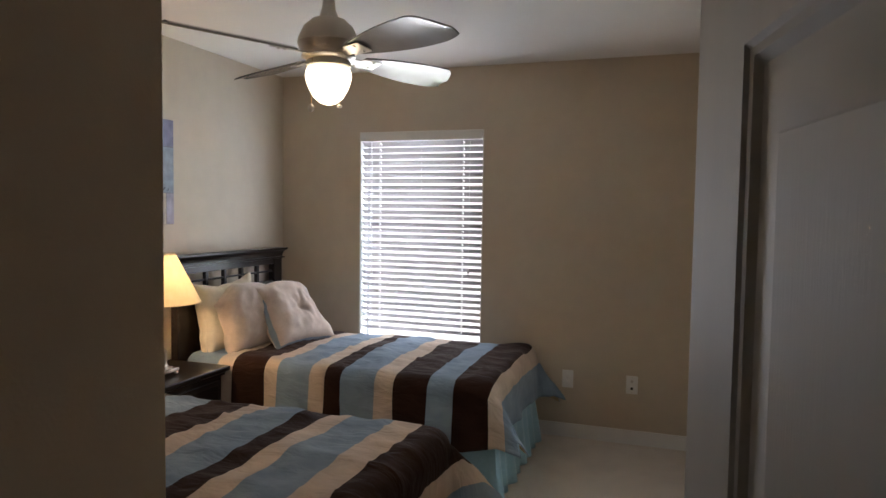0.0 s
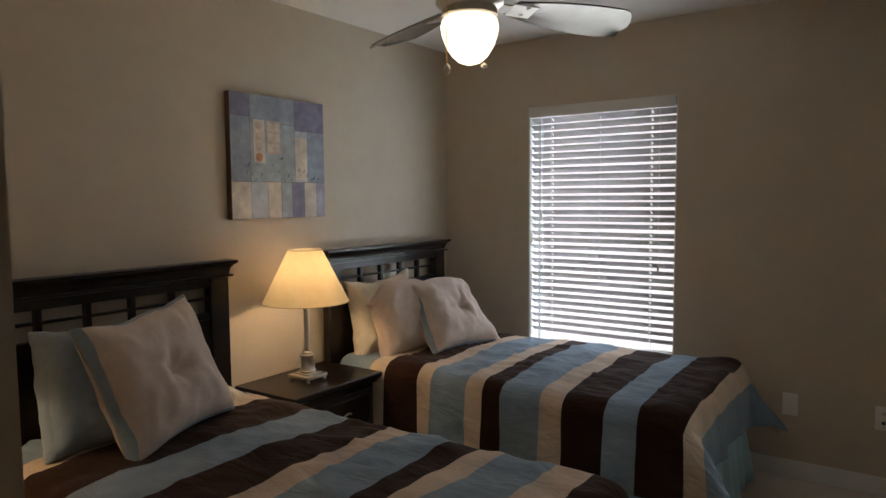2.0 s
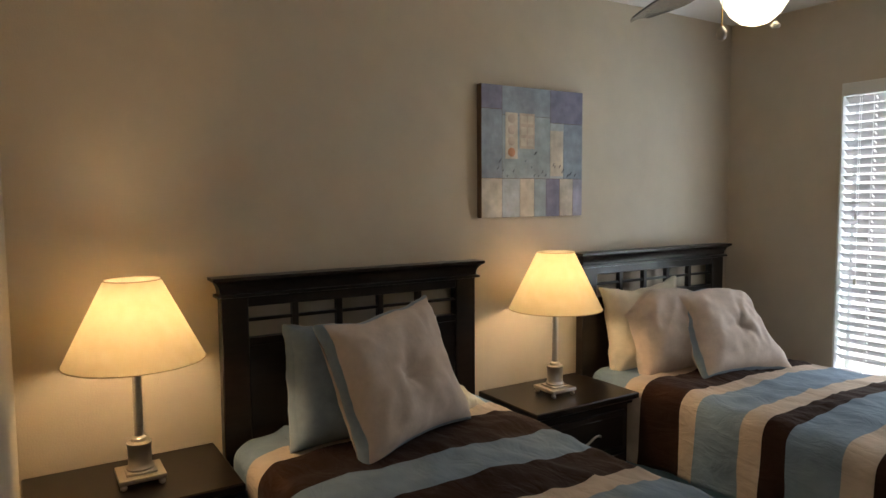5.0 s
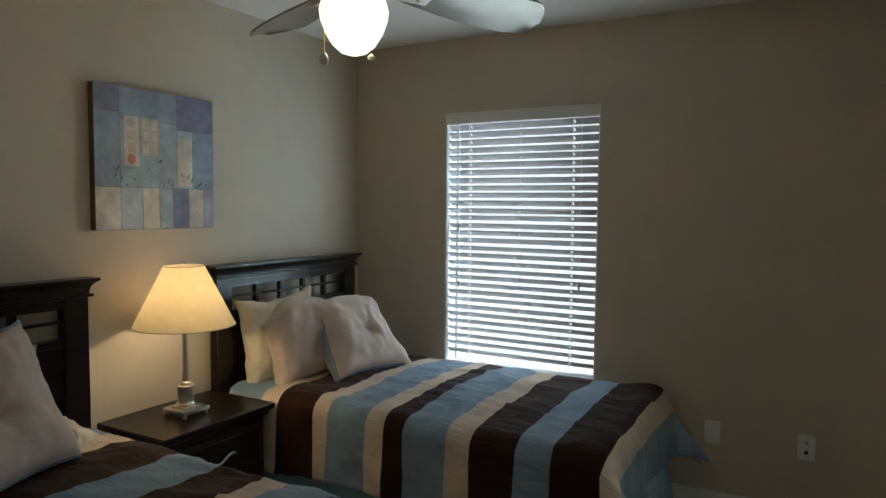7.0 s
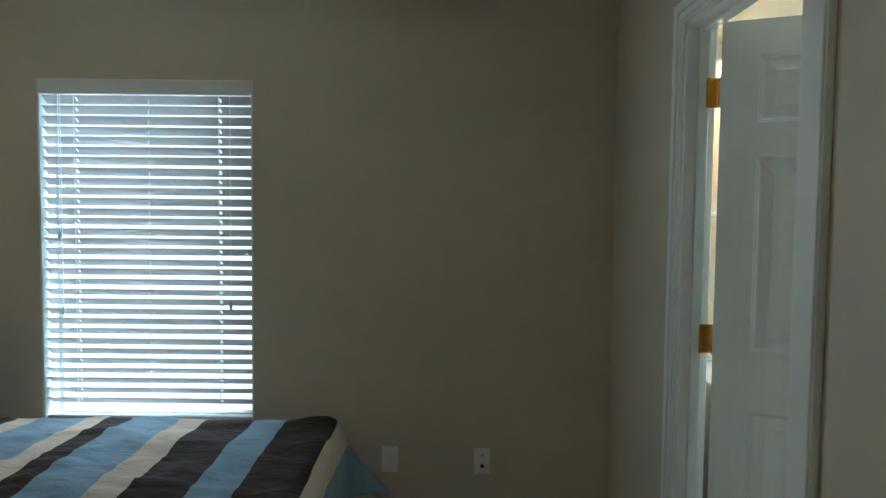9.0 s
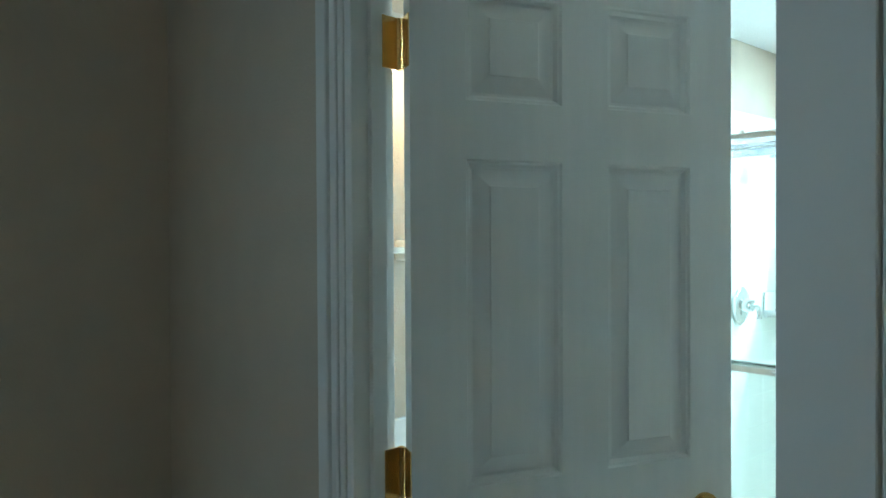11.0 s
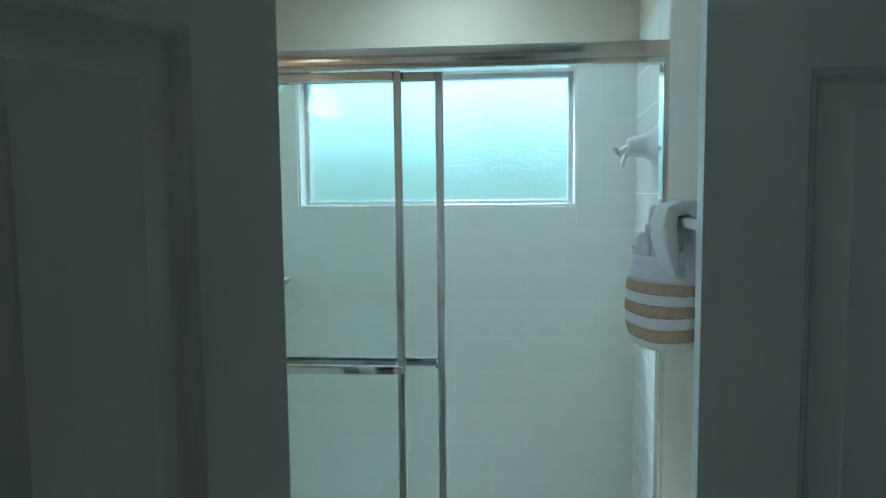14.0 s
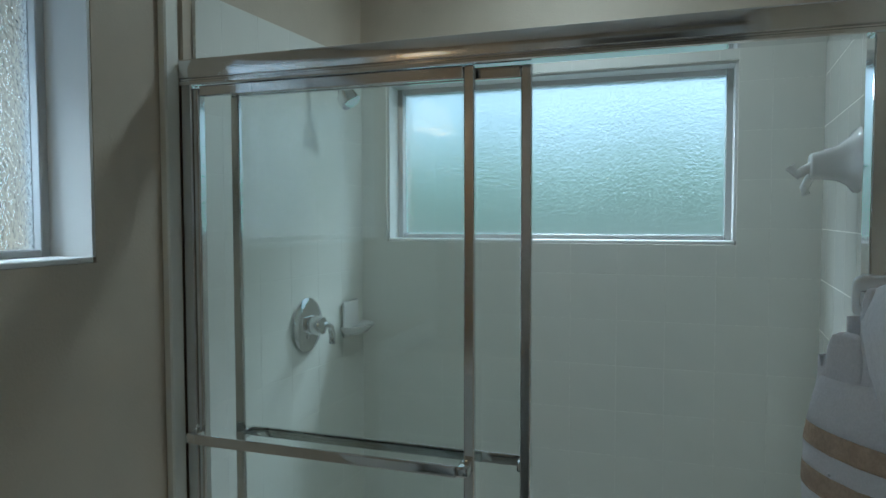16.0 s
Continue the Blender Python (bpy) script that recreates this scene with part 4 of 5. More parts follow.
def canvas():
    """Patchwork painting on a deep stretched canvas."""
    y0, y1, z0, z1 = -1.806, -1.203, 1.368, 1.963
    t = thing("canvas_painting", pose(0, y0, z0), "unframed patchwork canvas painting in blue, violet and cream", "painting")
    w, h = y1 - y0, z1 - z0
    part("stretcher", boxes(((0.001, 0, 0), (0.036, w, h)), bev=0.002), CANVASSIDE, t, "brown painted canvas edge")
    pal = {"b": (0.26, 0.31, 0.39), "v": (0.20, 0.20, 0.30), "g": (0.31, 0.37, 0.43), "c": (0.58, 0.53, 0.46), "s": (0.42, 0.47, 0.52), "t": (0.50, 0.42, 0.36),
           "o": (0.50, 0.24, 0.13), "k": (0.03, 0.03, 0.06), "p": (0.38, 0.36, 0.46)}
    mats = {k: mat("paint_" + k, v, 0.7, grain=0.16, grain_scale=22, bump=0.35, bump_scale=60, stain=0.2, stain_scale=9) for k, v in pal.items()}
    rng = random.Random(9)
    # lower row of upright blocks, upper field, and the light squares
    cells = [(0.0, 0.19, 0, 0.30, "c"), (0.19, 0.36, 0, 0.30, "s"), (0.36, 0.50, 0, 0.30, "c"), (0.50, 0.62, 0, 0.30, "g"), (0.62, 0.76, 0, 0.30, "v"), (0.76, 0.90, 0, 0.30, "c"), (0.90, 1, 0, 0.30, "p"),
             (0.0, 0.19, 0.30, 0.82, "b"), (0.19, 0.66, 0.30, 0.78, "g"), (0.66, 0.80, 0.30, 0.74, "s"), (0.80, 1, 0.30, 0.74, "b"), (0.0, 0.19, 0.82, 1, "v"), (0.19, 0.66, 0.78, 1, "b"), (0.66, 1, 0.74, 1, "v")]
    for a, b, c, d, k in cells:
        part("paint_block", boxes(((0.0355, a * w + 0.001, c * h + 0.001), (0.0372, b * w - 0.001, d * h - 0.001))), mats[k], t, smooth=0)
    for a, b, c, d, k in [(0.22, 0.335, 0.45, 0.80, "c"), (0.355, 0.50, 0.53, 0.80, "t"), (0.66, 0.79, 0.32, 0.68, "c")]:
        part("paint_patch", boxes(((0.0372, a * w, c * h), (0.0382, b * w, d * h))), mats[k], t, smooth=0)
    for i in range(4):
        part("paint_dot", lathe([(0.021, 0.0382), (0.019, 0.0390)], 16, "x", (0, 0.277 * w, (0.50 + 0.085 * i) * h)), mats["to"[i == 0]], t)
    for i in range(3):
        for j in range(2):
            part("paint_dot", boxes(((0.0382, (0.365 + 0.068 * j) * w, (0.55 + 0.085 * i) * h), (0.0390, (0.42 + 0.068 * j) * w, (0.61 + 0.085 * i) * h)), bev=0.0002), mats["c"], t)
    for i in range(22):
        y, z = rng.uniform(0.05, 0.95) * w, rng.uniform(0.31, 0.50) * h
        l = rng.uniform(0.006, 0.02)
        bm = bmesh.new()
        add_tube(bm, [(0.0390, y, z), (0.0390, y + l * 0.7, z + l)], 0.0016, 6)
        part("ink_stroke", bm, mats["k"], t)
    return t


canvas()


def ceiling_fan():
    t = thing("ceiling_fan", pose(1.5, -2.045, 0), "cream ceiling fan with four grey blades and lit globe", "ceiling fan")
    part("canopy", lathe([(0.065, H), (0.066, H - 0.012), (0.055, H - 0.035), (0.028, H - 0.055), (0.014, H - 0.06)], 32), FANWHITE, t)
    part("downrod", lathe([(0.0125, H - 0.06), (0.0125, 2.29)], 16), FANWHITE, t)
    part("motor_housing", lathe([(0.013, 2.285), (0.022, 2.270), (0.028, 2.225), (0.038, 2.196), (0.066, 2.187), (0.074, 2.178), (0.095, 2.160), (0.108, 2.130), (0.117, 2.112), (0.119, 2.098)], 48), FANWHITE, t)
    part("motor_band", lathe([(0.119, 2.098), (0.117, 2.090), (0.110, 2.075), (0.102, 2.060), (0.104, 2.048), (0.092, 2.038), (0.080, 2.032)], 48), NICKEL, t)
    part("light_fitter", lathe([(0.080, 2.034), (0.084, 2.030), (0.086, 2.012), (0.080, 2.008)], 40), FANWHITE, t)
    g = part("globe", lathe([(0.074, 2.010), (0.085, 1.998), (0.0895, 1.978), (0.086, 1.955), (0.074, 1.922), (0.056, 1.893), (0.034, 1.874), (0.012, 1.867)], 40), GLOBE, t, "lit cream opal glass globe")
    g.visible_shadow = False
    part("globe_clip", lathe([(0.009, 0), (0.011, 0.006), (0.004, 0.014)], 10, at=(0.03, 0.035, 1.860)), FANWHITE, t)
    bm = bmesh.new()
    add_tube(bm, [(-0.02, -0.088, 2.03), (-0.022, -0.094, 1.95), (-0.022, -0.094, 1.855)], 0.0012, 6)
    part("pull_chain", bm, BRASS, t)
    part("pull_knob", lathe([(0.003, 0.018), (0.010, 0.010), (0.012, 0), (0.009, -0.010), (0.003, -0.014)], 12, at=(-0.022, -0.094, 1.84)), NICKEL, t)
    # blade: narrow at the root, broad past the middle, swept round tip
    bm = bmesh.new()
    outline = []
    n = 22
    for i in range(n + 1):
        f = i / n
        r = 0.160 + 0.480 * f
        wl = 0.045 + 0.055 * math.sin(min(1, f / 0.72) * math.pi / 2)
        cut = max(0.0, (f - 0.80) / 0.20)
        lead = wl * (1 - 0.20 * cut * cut)
        trail = -wl * 0.85 * (1 - min(1.0, cut) ** 2.2 * 1.2)
        outline.append((r, lead, trail))
    tp, bt = [], []
    for r, a, b in outline:
        row_t, row_b = [], []
        for k in range(5):
            y = b + (a - b) * k / 4
            cup = 0.006 * (1 - ((k - 2) / 2) ** 2)
            row_t.append(bm.verts.new((r, y, 0.003 + cup)))
            row_b.append(bm.verts.new((r, y, -0.003 + cup)))
        tp.append(row_t)
        bt.append(row_b)
    for i in range(n):
        for k in range(4):
            bm.faces.new((tp[i][k], tp[i + 1][k], tp[i + 1][k + 1], tp[i][k + 1]))
            bm.faces.new((bt[i][k], bt[i][k + 1], bt[i + 1][k + 1], bt[i + 1][k]))
        for k in (0, 4):
            bm.faces.new((tp[i][k], bt[i][k], bt[i + 1][k], tp[i + 1][k]))
    for i in (0, n):
        for k in range(4):
            bm.faces.new((tp[i][k], tp[i][k + 1], bt[i][k + 1], bt[i][k]))
    blade = mesh_of("blade", bm, BLADE, 40)
    bm = boxes(((0.085, -0.022, -0.008), (0.15, 0.022, -0.002)), ((0.14, -0.036, -0.0085), (0.235, 0.036, -0.004)), bev=0.002)
    for y in (-0.022, 0.022):
        add_lathe(bm, [(0.007, -0.0085), (0.006, -0.012)], 10, at=(0.20, y, 0))
    iron = mesh_of("blade_iron", bm, NICKEL, 40)
    for k in range(4):
        m = pose(0, 0, 2.055, 0, 0, 62 + 90 * k) @ pose(0, 0, 0, -14, 0, 0)
        b = new("blade", blade)
        b.parent, b.matrix_basis = t, m
        i = new("blade_iron", iron)
        i.parent = b
    d = bpy.data.lights.new("fan_light", "POINT")
    d.energy, d.color, d.shadow_soft_size = FAN_WATTS, (1.0, 0.82, 0.60), 0.07
    lo = new("fan_light", d)
    lo.matrix_basis = pose(1.5, -2.045, 1.95)
    return t


ceiling_fan()

# ---- bathroom ----


def shower_enclosure():
    t = thing("shower_enclosure", pose(XS, 0, 0), "sliding glass shower doors in a bright aluminium frame", "shower door")
    a, b = YL - 0.025, YT + 0.010
    bm = bmesh.new()
    prof = [(-0.028, 1.850), (-0.031, 1.853), (-0.031, 1.859), (-0.0285, 1.861), (-0.0285, 1.864), (-0.033, 1.867), (-0.0342, 1.876), (-0.0348, 1.886), (-0.0342, 1.897), (-0.032, 1.908), (-0.028, 1.912), (0.030, 1.913), (0.032, 1.910), (0.032, 1.857), (0.028, 1.853)]
    ends = [[bm.verts.new((x, y, z)) for x, z in prof] for y in (b, a)]
    for k in range(len(prof)):
        n = (k + 1) % len(prof)
        bm.faces.new((ends[0][k], ends[0][n], ends[1][n], ends[1][k]))
    bm.faces.new(ends[0])
    bm.faces.new(ends[1])
    part("header", bm, BRIGHTALU, t, "bright grooved aluminium header", smooth=30)
    part("wall_jamb", boxes(((-0.026, a - 0.030, 0.12), (0.030, a, 1.853)), bev=0.003), BRIGHTALU, t)
    part("wall_jamb", boxes(((-0.026, b, 0.12), (0.030, b + 0.045, 1.853)), bev=0.003), BRIGHTALU, t)
    part("track", boxes(((-0.030, b, 0.10), (0.034, a, 0.135)), bev=0.003), BRIGHTALU, t)
    for name, x, y0, y1, bar_x in (("outer_panel", -0.012, -0.345, -1.066, -0.052), ("inner_panel", 0.016, -0.440, -1.184, 0.052)):
        p = part(name, boxes(((x - 0.008, y1, 0.14), (x + 0.008, y1 + 0.024, 1.849)), ((x - 0.008, y0 - 0.024, 0.14), (x + 0.008, y0, 1.842)),
                             ((x - 0.008, y1 + 0.024, 1.822), (x + 0.008, y0 - 0.024, 1.849)), ((x - 0.008, y1 + 0.024, 0.14), (x + 0.008, y0 - 0.024, 0.165)), bev=0.003), BRIGHTALU, t)
        g = part("glass", boxes(((x - 0.003, y1 + 0.020, 0.16), (x + 0.003, y0 - 0.020, 1.826))), GLASS, p, "clear tempered glass", smooth=0)
        g.visible_shadow = False
        zb = 0.985
        bm = bmesh.new()
        s = 1 if bar_x > x else -1
        add_box(bm, (min(bar_x, bar_x + s * 0.006), y1 + 0.030, zb - 0.013), (max(bar_x, bar_x + s * 0.006), y0 - 0.020, zb + 0.013), 0.0025, 2)
        for y in (y1 + 0.002, y0 - 0.024):
            add_box(bm, (min(x, bar_x + s * 0.004), y + 0.002, zb - 0.012), (max(x, bar_x + s * 0.004), y + 0.030, zb + 0.012), 0.004, 2)
        part("towel_bar", bm, CHROME, p, "chrome towel bar")
    return t


shower_enclosure()
structure("shower_curb", boxes(((XS - 0.06, YT, 0), (XS + 0.06, YL - 0.014, 0.10)), bev=0.008), CERAMIC, "white shower curb")
structure("shower_pan", boxes(((XS + 0.06, YT - 0.06, 0.0), (XT, YL - 0.014, 0.05)), bev=0.004), CERAMIC, "white shower pan")
structure("trim_shower", boxes(((XS - 0.075, YL - 0.024, 0), (XS - 0.028, YL, 2.10)), ((XS - 0.075, YT, 0), (XS - 0.028, YT + 0.012, 2.10)), bev=0.004), TILE, "cream bullnose tile edge beside the shower")

valve = thing("shower_valve", pose(5.672, side_y(5.672, YL - 0.025), 1.180), "round chrome shower valve with a lever", "shower valve")
part("escutcheon", lathe([(0.088, 0), (0.088, -0.004), (0.080, -0.011), (0.050, -0.016), (0.034, -0.018)], 40, "y"), CHROME, valve)
part("hub", lathe([(0.033, -0.016), (0.031, -0.045), (0.027, -0.058), (0.012, -0.062)], 28, "y"), CHROME, valve)
bm = bmesh.new()
add_tube(bm, [(-0.005, -0.05, 0.0), (0.015, -0.060, 0.002), (0.035, -0.066, -0.010), (0.043, -0.068, -0.035), (0.042, -0.068, -0.065)], 0.011, 12)
part("lever", bm, CHROME, valve)

head = thing("overhead_shower", pose(5.68, side_y(5.68, YL - 0.025), 1.985), "chrome shower head on a bent arm", "shower head")
part("flange", lathe([(0.03, 0), (0.028, -0.006), (0.012, -0.010)], 24, "y"), CHROME, head)
bm = bmesh.new()
add_tube(bm, [(0, 0, 0), (0, -0.06, 0.005), (0, -0.10, -0.02), (0, -0.13, -0.06)], 0.010, 12)
part("arm", bm, CHROME, head)
part("spray_face", lathe([(0.012, 0.03), (0.018, 0.018), (0.030, 0.0), (0.034, -0.03), (0.030, -0.034)], 28), CHROME, head, at=pose(0, -0.14, -0.075, -35, 0, 0))

soap = thing("soap_dish", pose(5.955, side_y(5.955, YL - 0.025), 1.155), "white ceramic corner soap dish", "soap dish")
part("back_plate", boxes(((-0.075, -0.012, -0.055), (0.04, 0, 0.075)), bev=0.008, seg=3), CERAMIC, soap)
bm = bmesh.new()
rings = []
for r, z in ((0.02, -0.05), (0.06, -0.04), (0.085, -0.018), (0.092, -0.010), (0.080, -0.012), (0.05, -0.022)):
    rings.append([bm.verts.new((-0.015 + r * math.cos(math.pi * k / 14), -r * 0.9 * math.sin(math.pi * k / 14) - 0.008, z)) for k in range(15)])
for p, q in zip(rings, rings[1:]):
    for k in range(14):
        bm.faces.new((p[k], p[k + 1], q[k + 1], q[k]))
bm.faces.new(rings[0])
bm.faces.new(rings[-1])
part("tray", bm, CERAMIC, soap)

# ceramic towel post inside the shower, flared at the wall
post = thing("ceramic_bracket", pose(5.50, side_y(5.50, YT + 0.010), 1.655), "white ceramic bracket on the shower wall", "bracket")
bm = bmesh.new()
rings = []
for d, hw_, hz in ((0, 0.058, 0.075), (0.006, 0.056, 0.073), (0.020, 0.040, 0.056), (0.045, 0.027, 0.040), (0.075, 0.022, 0.033), (0.095, 0.021, 0.030), (0.100, 0.018, 0.026)):
    rings.append([bm.verts.new((hw_ * math.copysign(abs(math.cos(a)) ** 0.6, math.cos(a)), d, hz * math.copysign(abs(math.sin(a)) ** 0.6, math.sin(a)) - d * 0.12)) for a in [2 * math.pi * k / 24 for k in range(24)]])
for p, q in zip(rings, rings[1:]):
    for k in range(24):
        bm.faces.new((p[k], p[(k + 1) % 24], q[(k + 1) % 24], q[k]))
bm.faces.new(rings[0][::-1])
bm.faces.new(rings[-1])
flared = mesh_of("wall_mount", bm, CERAMIC, 60)
o = new("wall_mount", flared)
o.parent = post
bm = bmesh.new()
add_tube(bm, [(0, 0.085, -0.005), (0.0, 0.125, -0.030), (0.0, 0.140, -0.010)], 0.012, 10)
part("hook", bm, CERAMIC, post)
bm = bmesh.new()
add_tube(bm, [(0, 0.09, -0.02), (0.03, 0.105, -0.06), (0.035, 0.10, -0.075)], 0.010, 10)
part("hook", bm, CERAMIC, post)

rack = thing("towel_bar", pose(0, YW, 1.451), "white ceramic towel bar beside the shower", "towel bar")
for x in (4.160, 4.490):
    bm = bmesh.new()
    add_box(bm, (x - 0.018, 0, -0.030), (x + 0.018, 0.010, 0.032), 0.008, 3)
    add_box(bm, (x - 0.013, 0.008, -0.020), (x + 0.013, 0.064, 0.022), 0.010, 3)
    part("bracket", bm, CERAMIC, rack)
part("bar", boxes(((4.170, 0.044, -0.008), (4.482, 0.060, 0.008)), bev=0.003, seg=2), CERAMIC, rack, "square white bar")


def towels():
    """Bath towel doubled over the bar, with a striped hand towel folded into a pocket round it."""
    t = thing("folded_towel", pose(4.398, YW + 0.052, 1.345, 0, 0, 33) @ Matrix.Diagonal((0.435, 0.45, 0.51, 1)), "white terry towel with tan stripes, folded into a pocket", "towel", "towels on the bar")
    W, D = 0.36, 0.085

    def bulge(z):
        return 0.038 * max(0.0, math.sin(math.pi * min(1.0, max(0.0, (0.075 - z) / 0.36))))

    def tube_shape(z_list, w, d, seed, n=48, off=(0, 0), sag=0.0):
        bm = bmesh.new()
        rings = []
        for f, z in z_list:
            ring = []
            for k in range(n):
                a = 2 * math.pi * k / n
                ca, sa = math.cos(a), math.sin(a)
                x = w / 2 * f * math.copysign(abs(ca) ** 0.45, ca)
                y = d / 2 * (0.55 + 0.45 * f) * math.copysign(abs(sa) ** 0.75, sa)
                j = noise.noise(Vector((x * 14, y * 14 + seed, z * 10))) * 0.008 + noise.noise(Vector((x * 40, y * 40 + seed, z * 36))) * 0.0025
                ring.append(bm.verts.new((x + off[0], y + j + off[1] + bulge(z) * math.cos(math.pi * x / (2 * w)), z + 0.006 * math.sin(7 * x + seed) + 0.5 * j - sag * math.cos(math.pi * x / w) * (0.10 - z))))
            rings.append(ring)
        for p, q in zip(rings, rings[1:]):
            for k in range(n):
                bm.faces.new((p[k], p[(k + 1) % n], q[(k + 1) % n], q[k]))
        bm.faces.new(rings[0][::-1])
        bm.faces.new(rings[-1])
        return bm

    bands = [(-0.215, -0.190, 0), (-0.190, -0.150, 1), (-0.150, -0.112, 0), (-0.112, -0.074, 1), (-0.074, -0.040, 0), (-0.040, -0.006, 1), (-0.006, 0.075, 0)]
    for z0, z1, tan in bands:
        cut = [z0 + (z1 - z0) * k / 5 for k in range(6)]
        zs = [((1 - 0.17 * max(0.0, (-0.10 - z) / 0.115) ** 2.6) * (0.955 + 0.045 * min(1.0, (0.075 - z) / 0.1)), z) for z in cut]
        part("stripe" if tan else "pocket", tube_shape(zs, W * (1.004 if tan else 1), D * (1.01 if tan else 1), 2, sag=0.10), TERRYTAN if tan else TERRY, t, "tan woven stripe" if tan else "", smooth=180)
    # rolled cloths standing in the pocket and the bath towel over the bar
    for x, y, w, d, z1, s in ((0.095, 0.02, 0.09, 0.030, 0.165, 5), (0.045, 0.0, 0.035, 0.05, 0.235, 7), (0.012, -0.012, 0.07, 0.035, 0.225, 13), (-0.020, 0.025, 0.075, 0.040, 0.140, 9), (0.145, 0.01, 0.045, 0.035, 0.110, 3)):
        zs = [(0.96, 0.05), (1.0, 0.08), (0.98, 0.11), (0.93, z1 - 0.03), (0.75, z1 - 0.008), (0.4, z1)]
        part("rolled_cloth", tube_shape(zs, w, d, s, off=(x, y)), TERRY, t, smooth=180)
    # hand towel curled over itself beside them
    bm = bmesh.new()
    turns, thick = 40, 0.013
    rows = []
    for k in range(turns + 1):
        f = k / turns
        a = math.radians(-110 + 430 * f)
        r = 0.098 - 0.070 * f
        ring = []
        for d, y in ((thick, -0.05), (thick * 1.25, 0.0), (thick, 0.05), (-thick, 0.05), (-thick, -0.05)):
            rr = r + d + 0.006 * noise.noise(Vector((f * 9, y * 30, d * 40)))
            ring.append(bm.verts.new((-0.075 - rr * math.cos(a), y - 0.015 * f, 0.150 + 1.05 * rr * math.sin(a))))
        rows.append(ring)
    for p, q in zip(rows, rows[1:]):
        for k in range(5):
            bm.faces.new((p[k], p[(k + 1) % 5], q[(k + 1) % 5], q[k]))
    bm.faces.new(rows[0][::-1])
    bm.faces.new(rows[-1])
    part("curled_towel", bm, TERRY, t, smooth=70)
    # pleats of the folded face cloth
    for k in range(4):
        bm = bmesh.new()
        x = 0.035 + 0.026 * k
        rows = []
        for i in range(7):
            z = 0.05 + 0.028 * i
            c = [(x + 0.10 * (z - 0.05) * (k - 1.5) * 0.5 + 0.010 * math.cos(u), -0.034 + 0.030 * math.sin(u) * (1 - 0.25 * i / 6)) for u in [2 * math.pi * m / 10 for m in range(10)]]
            rows.append([bm.verts.new((px, py, z - 0.012 * k)) for px, py in c])
        for p, q in zip(rows, rows[1:]):
            for m in range(10):
                bm.faces.new((p[m], p[(m + 1) % 10], q[(m + 1) % 10], q[m]))
        bm.faces.new(rows[0][::-1])
        bm.faces.new(rows[-1])
        part("pleat", bm, TERRY, t, smooth=180)
    return t


def bath_towel():
    """Thick towel doubled over the bar: a closed fold swept along it, hanging lower on the wall side."""
    t = thing("bath_towel", pose(0, YW, 1.451), "white terry bath towel doubled over the bar", "towel", "towels on the bar")
    bm = bmesh.new()
    outer = [(0.012, -0.098), (0.010, -0.06), (0.012, -0.01), (0.020, 0.018), (0.040, 0.032), (0.062, 0.034), (0.082, 0.024), (0.092, -0.005), (0.086, -0.042), (0.070, -0.085)]
    inner = [(0.062, -0.085), (0.063, -0.042), (0.066, -0.008), (0.068, 0.010), (0.057, 0.0125), (0.046, 0.010), (0.040, -0.01), (0.038, -0.06), (0.036, -0.098)]
    loop = outer + inner
    rings = []
    n = 26
    for k in range(n + 1):
        f = k / n
        ring = []
        for y, z in loop:
            front = min(1, max(0, (y - 0.03) / 0.03))
            end = 1 - 0.35 * max(0, 1 - min(f, 1 - f) * 12) ** 2
            x = 4.240 + 0.012 * front + f * 0.095
            w = noise.noise(Vector((x * 22, y * 20, z * 20))) * 0.004 + noise.noise(Vector((x * 70, y * 60, z * 60))) * 0.0012
            yc = 0.024 if y < 0.045 else 0.074
            if z < 0.0:
                y = yc + (y - yc) * end
            ring.append(bm.verts.new((x, max(0.004, y + w), z + w)))
        rings.append(ring)
    m = len(loop)
    for p, q in zip(rings, rings[1:]):
        for k in range(m):
            bm.faces.new((p[k], p[(k + 1) % m], q[(k + 1) % m], q[k]))
    for r in (rings[0], rings[-1]):
        for k in range(m // 2 - 1):
            bm.faces.new((r[k], r[k + 1], r[m - 2 - k], r[m - 1 - k]))
        bm.faces.new((r[8], r[9], r[10]))
    bmesh.ops.recalc_face_normals(bm, faces=bm.faces)
    part("fold", bm, TERRY, t, smooth=180)


towels()
bath_towel()

# Real fixture; its lens glow and lamp are added to brighten the shower.
vent = thing("recessed_light", pose(5.56, -1.157, H), "round recessed ceiling light over the shower, glow added", "ceiling light")
part("trim_ring", lathe([(0.105, 0), (0.105, -0.005), (0.092, -0.010), (0.078, -0.007), (0.074, -0.001)], 36, cap=False), PLASTIC, vent)
part("lens", lathe([(0.074, -0.001), (0.05, -0.004), (0.004, -0.005)], 36), glow("added_glow_lens", (0.92, 1.0, 1.0), 1.5), vent, "frosted lens with added glow")
ld = bpy.data.lights.new("shower_fill", "AREA")
ld.shape, ld.size, ld.energy, ld.color = "DISK", 0.15, SHOWER_FILL_WATTS, (0.93, 1.0, 0.97)
new("shower_fill", ld).matrix_basis = pose(5.56, -1.157, H - 0.008)
farbar = thing("towel_bar", pose(3.415, YL, 1.467), "white towel bar on the window wall", "towel bar")
for x in (-0.18, 0.225):
    part("bracket", boxes(((x - 0.025, -0.07, -0.03), (x + 0.025, 0, 0.03)), bev=0.010, seg=3), CERAMIC, farbar)
part("bar", boxes(((-0.17, -0.062, -0.009), (0.215, -0.044, 0.009)), bev=0.002), CERAMIC, farbar)



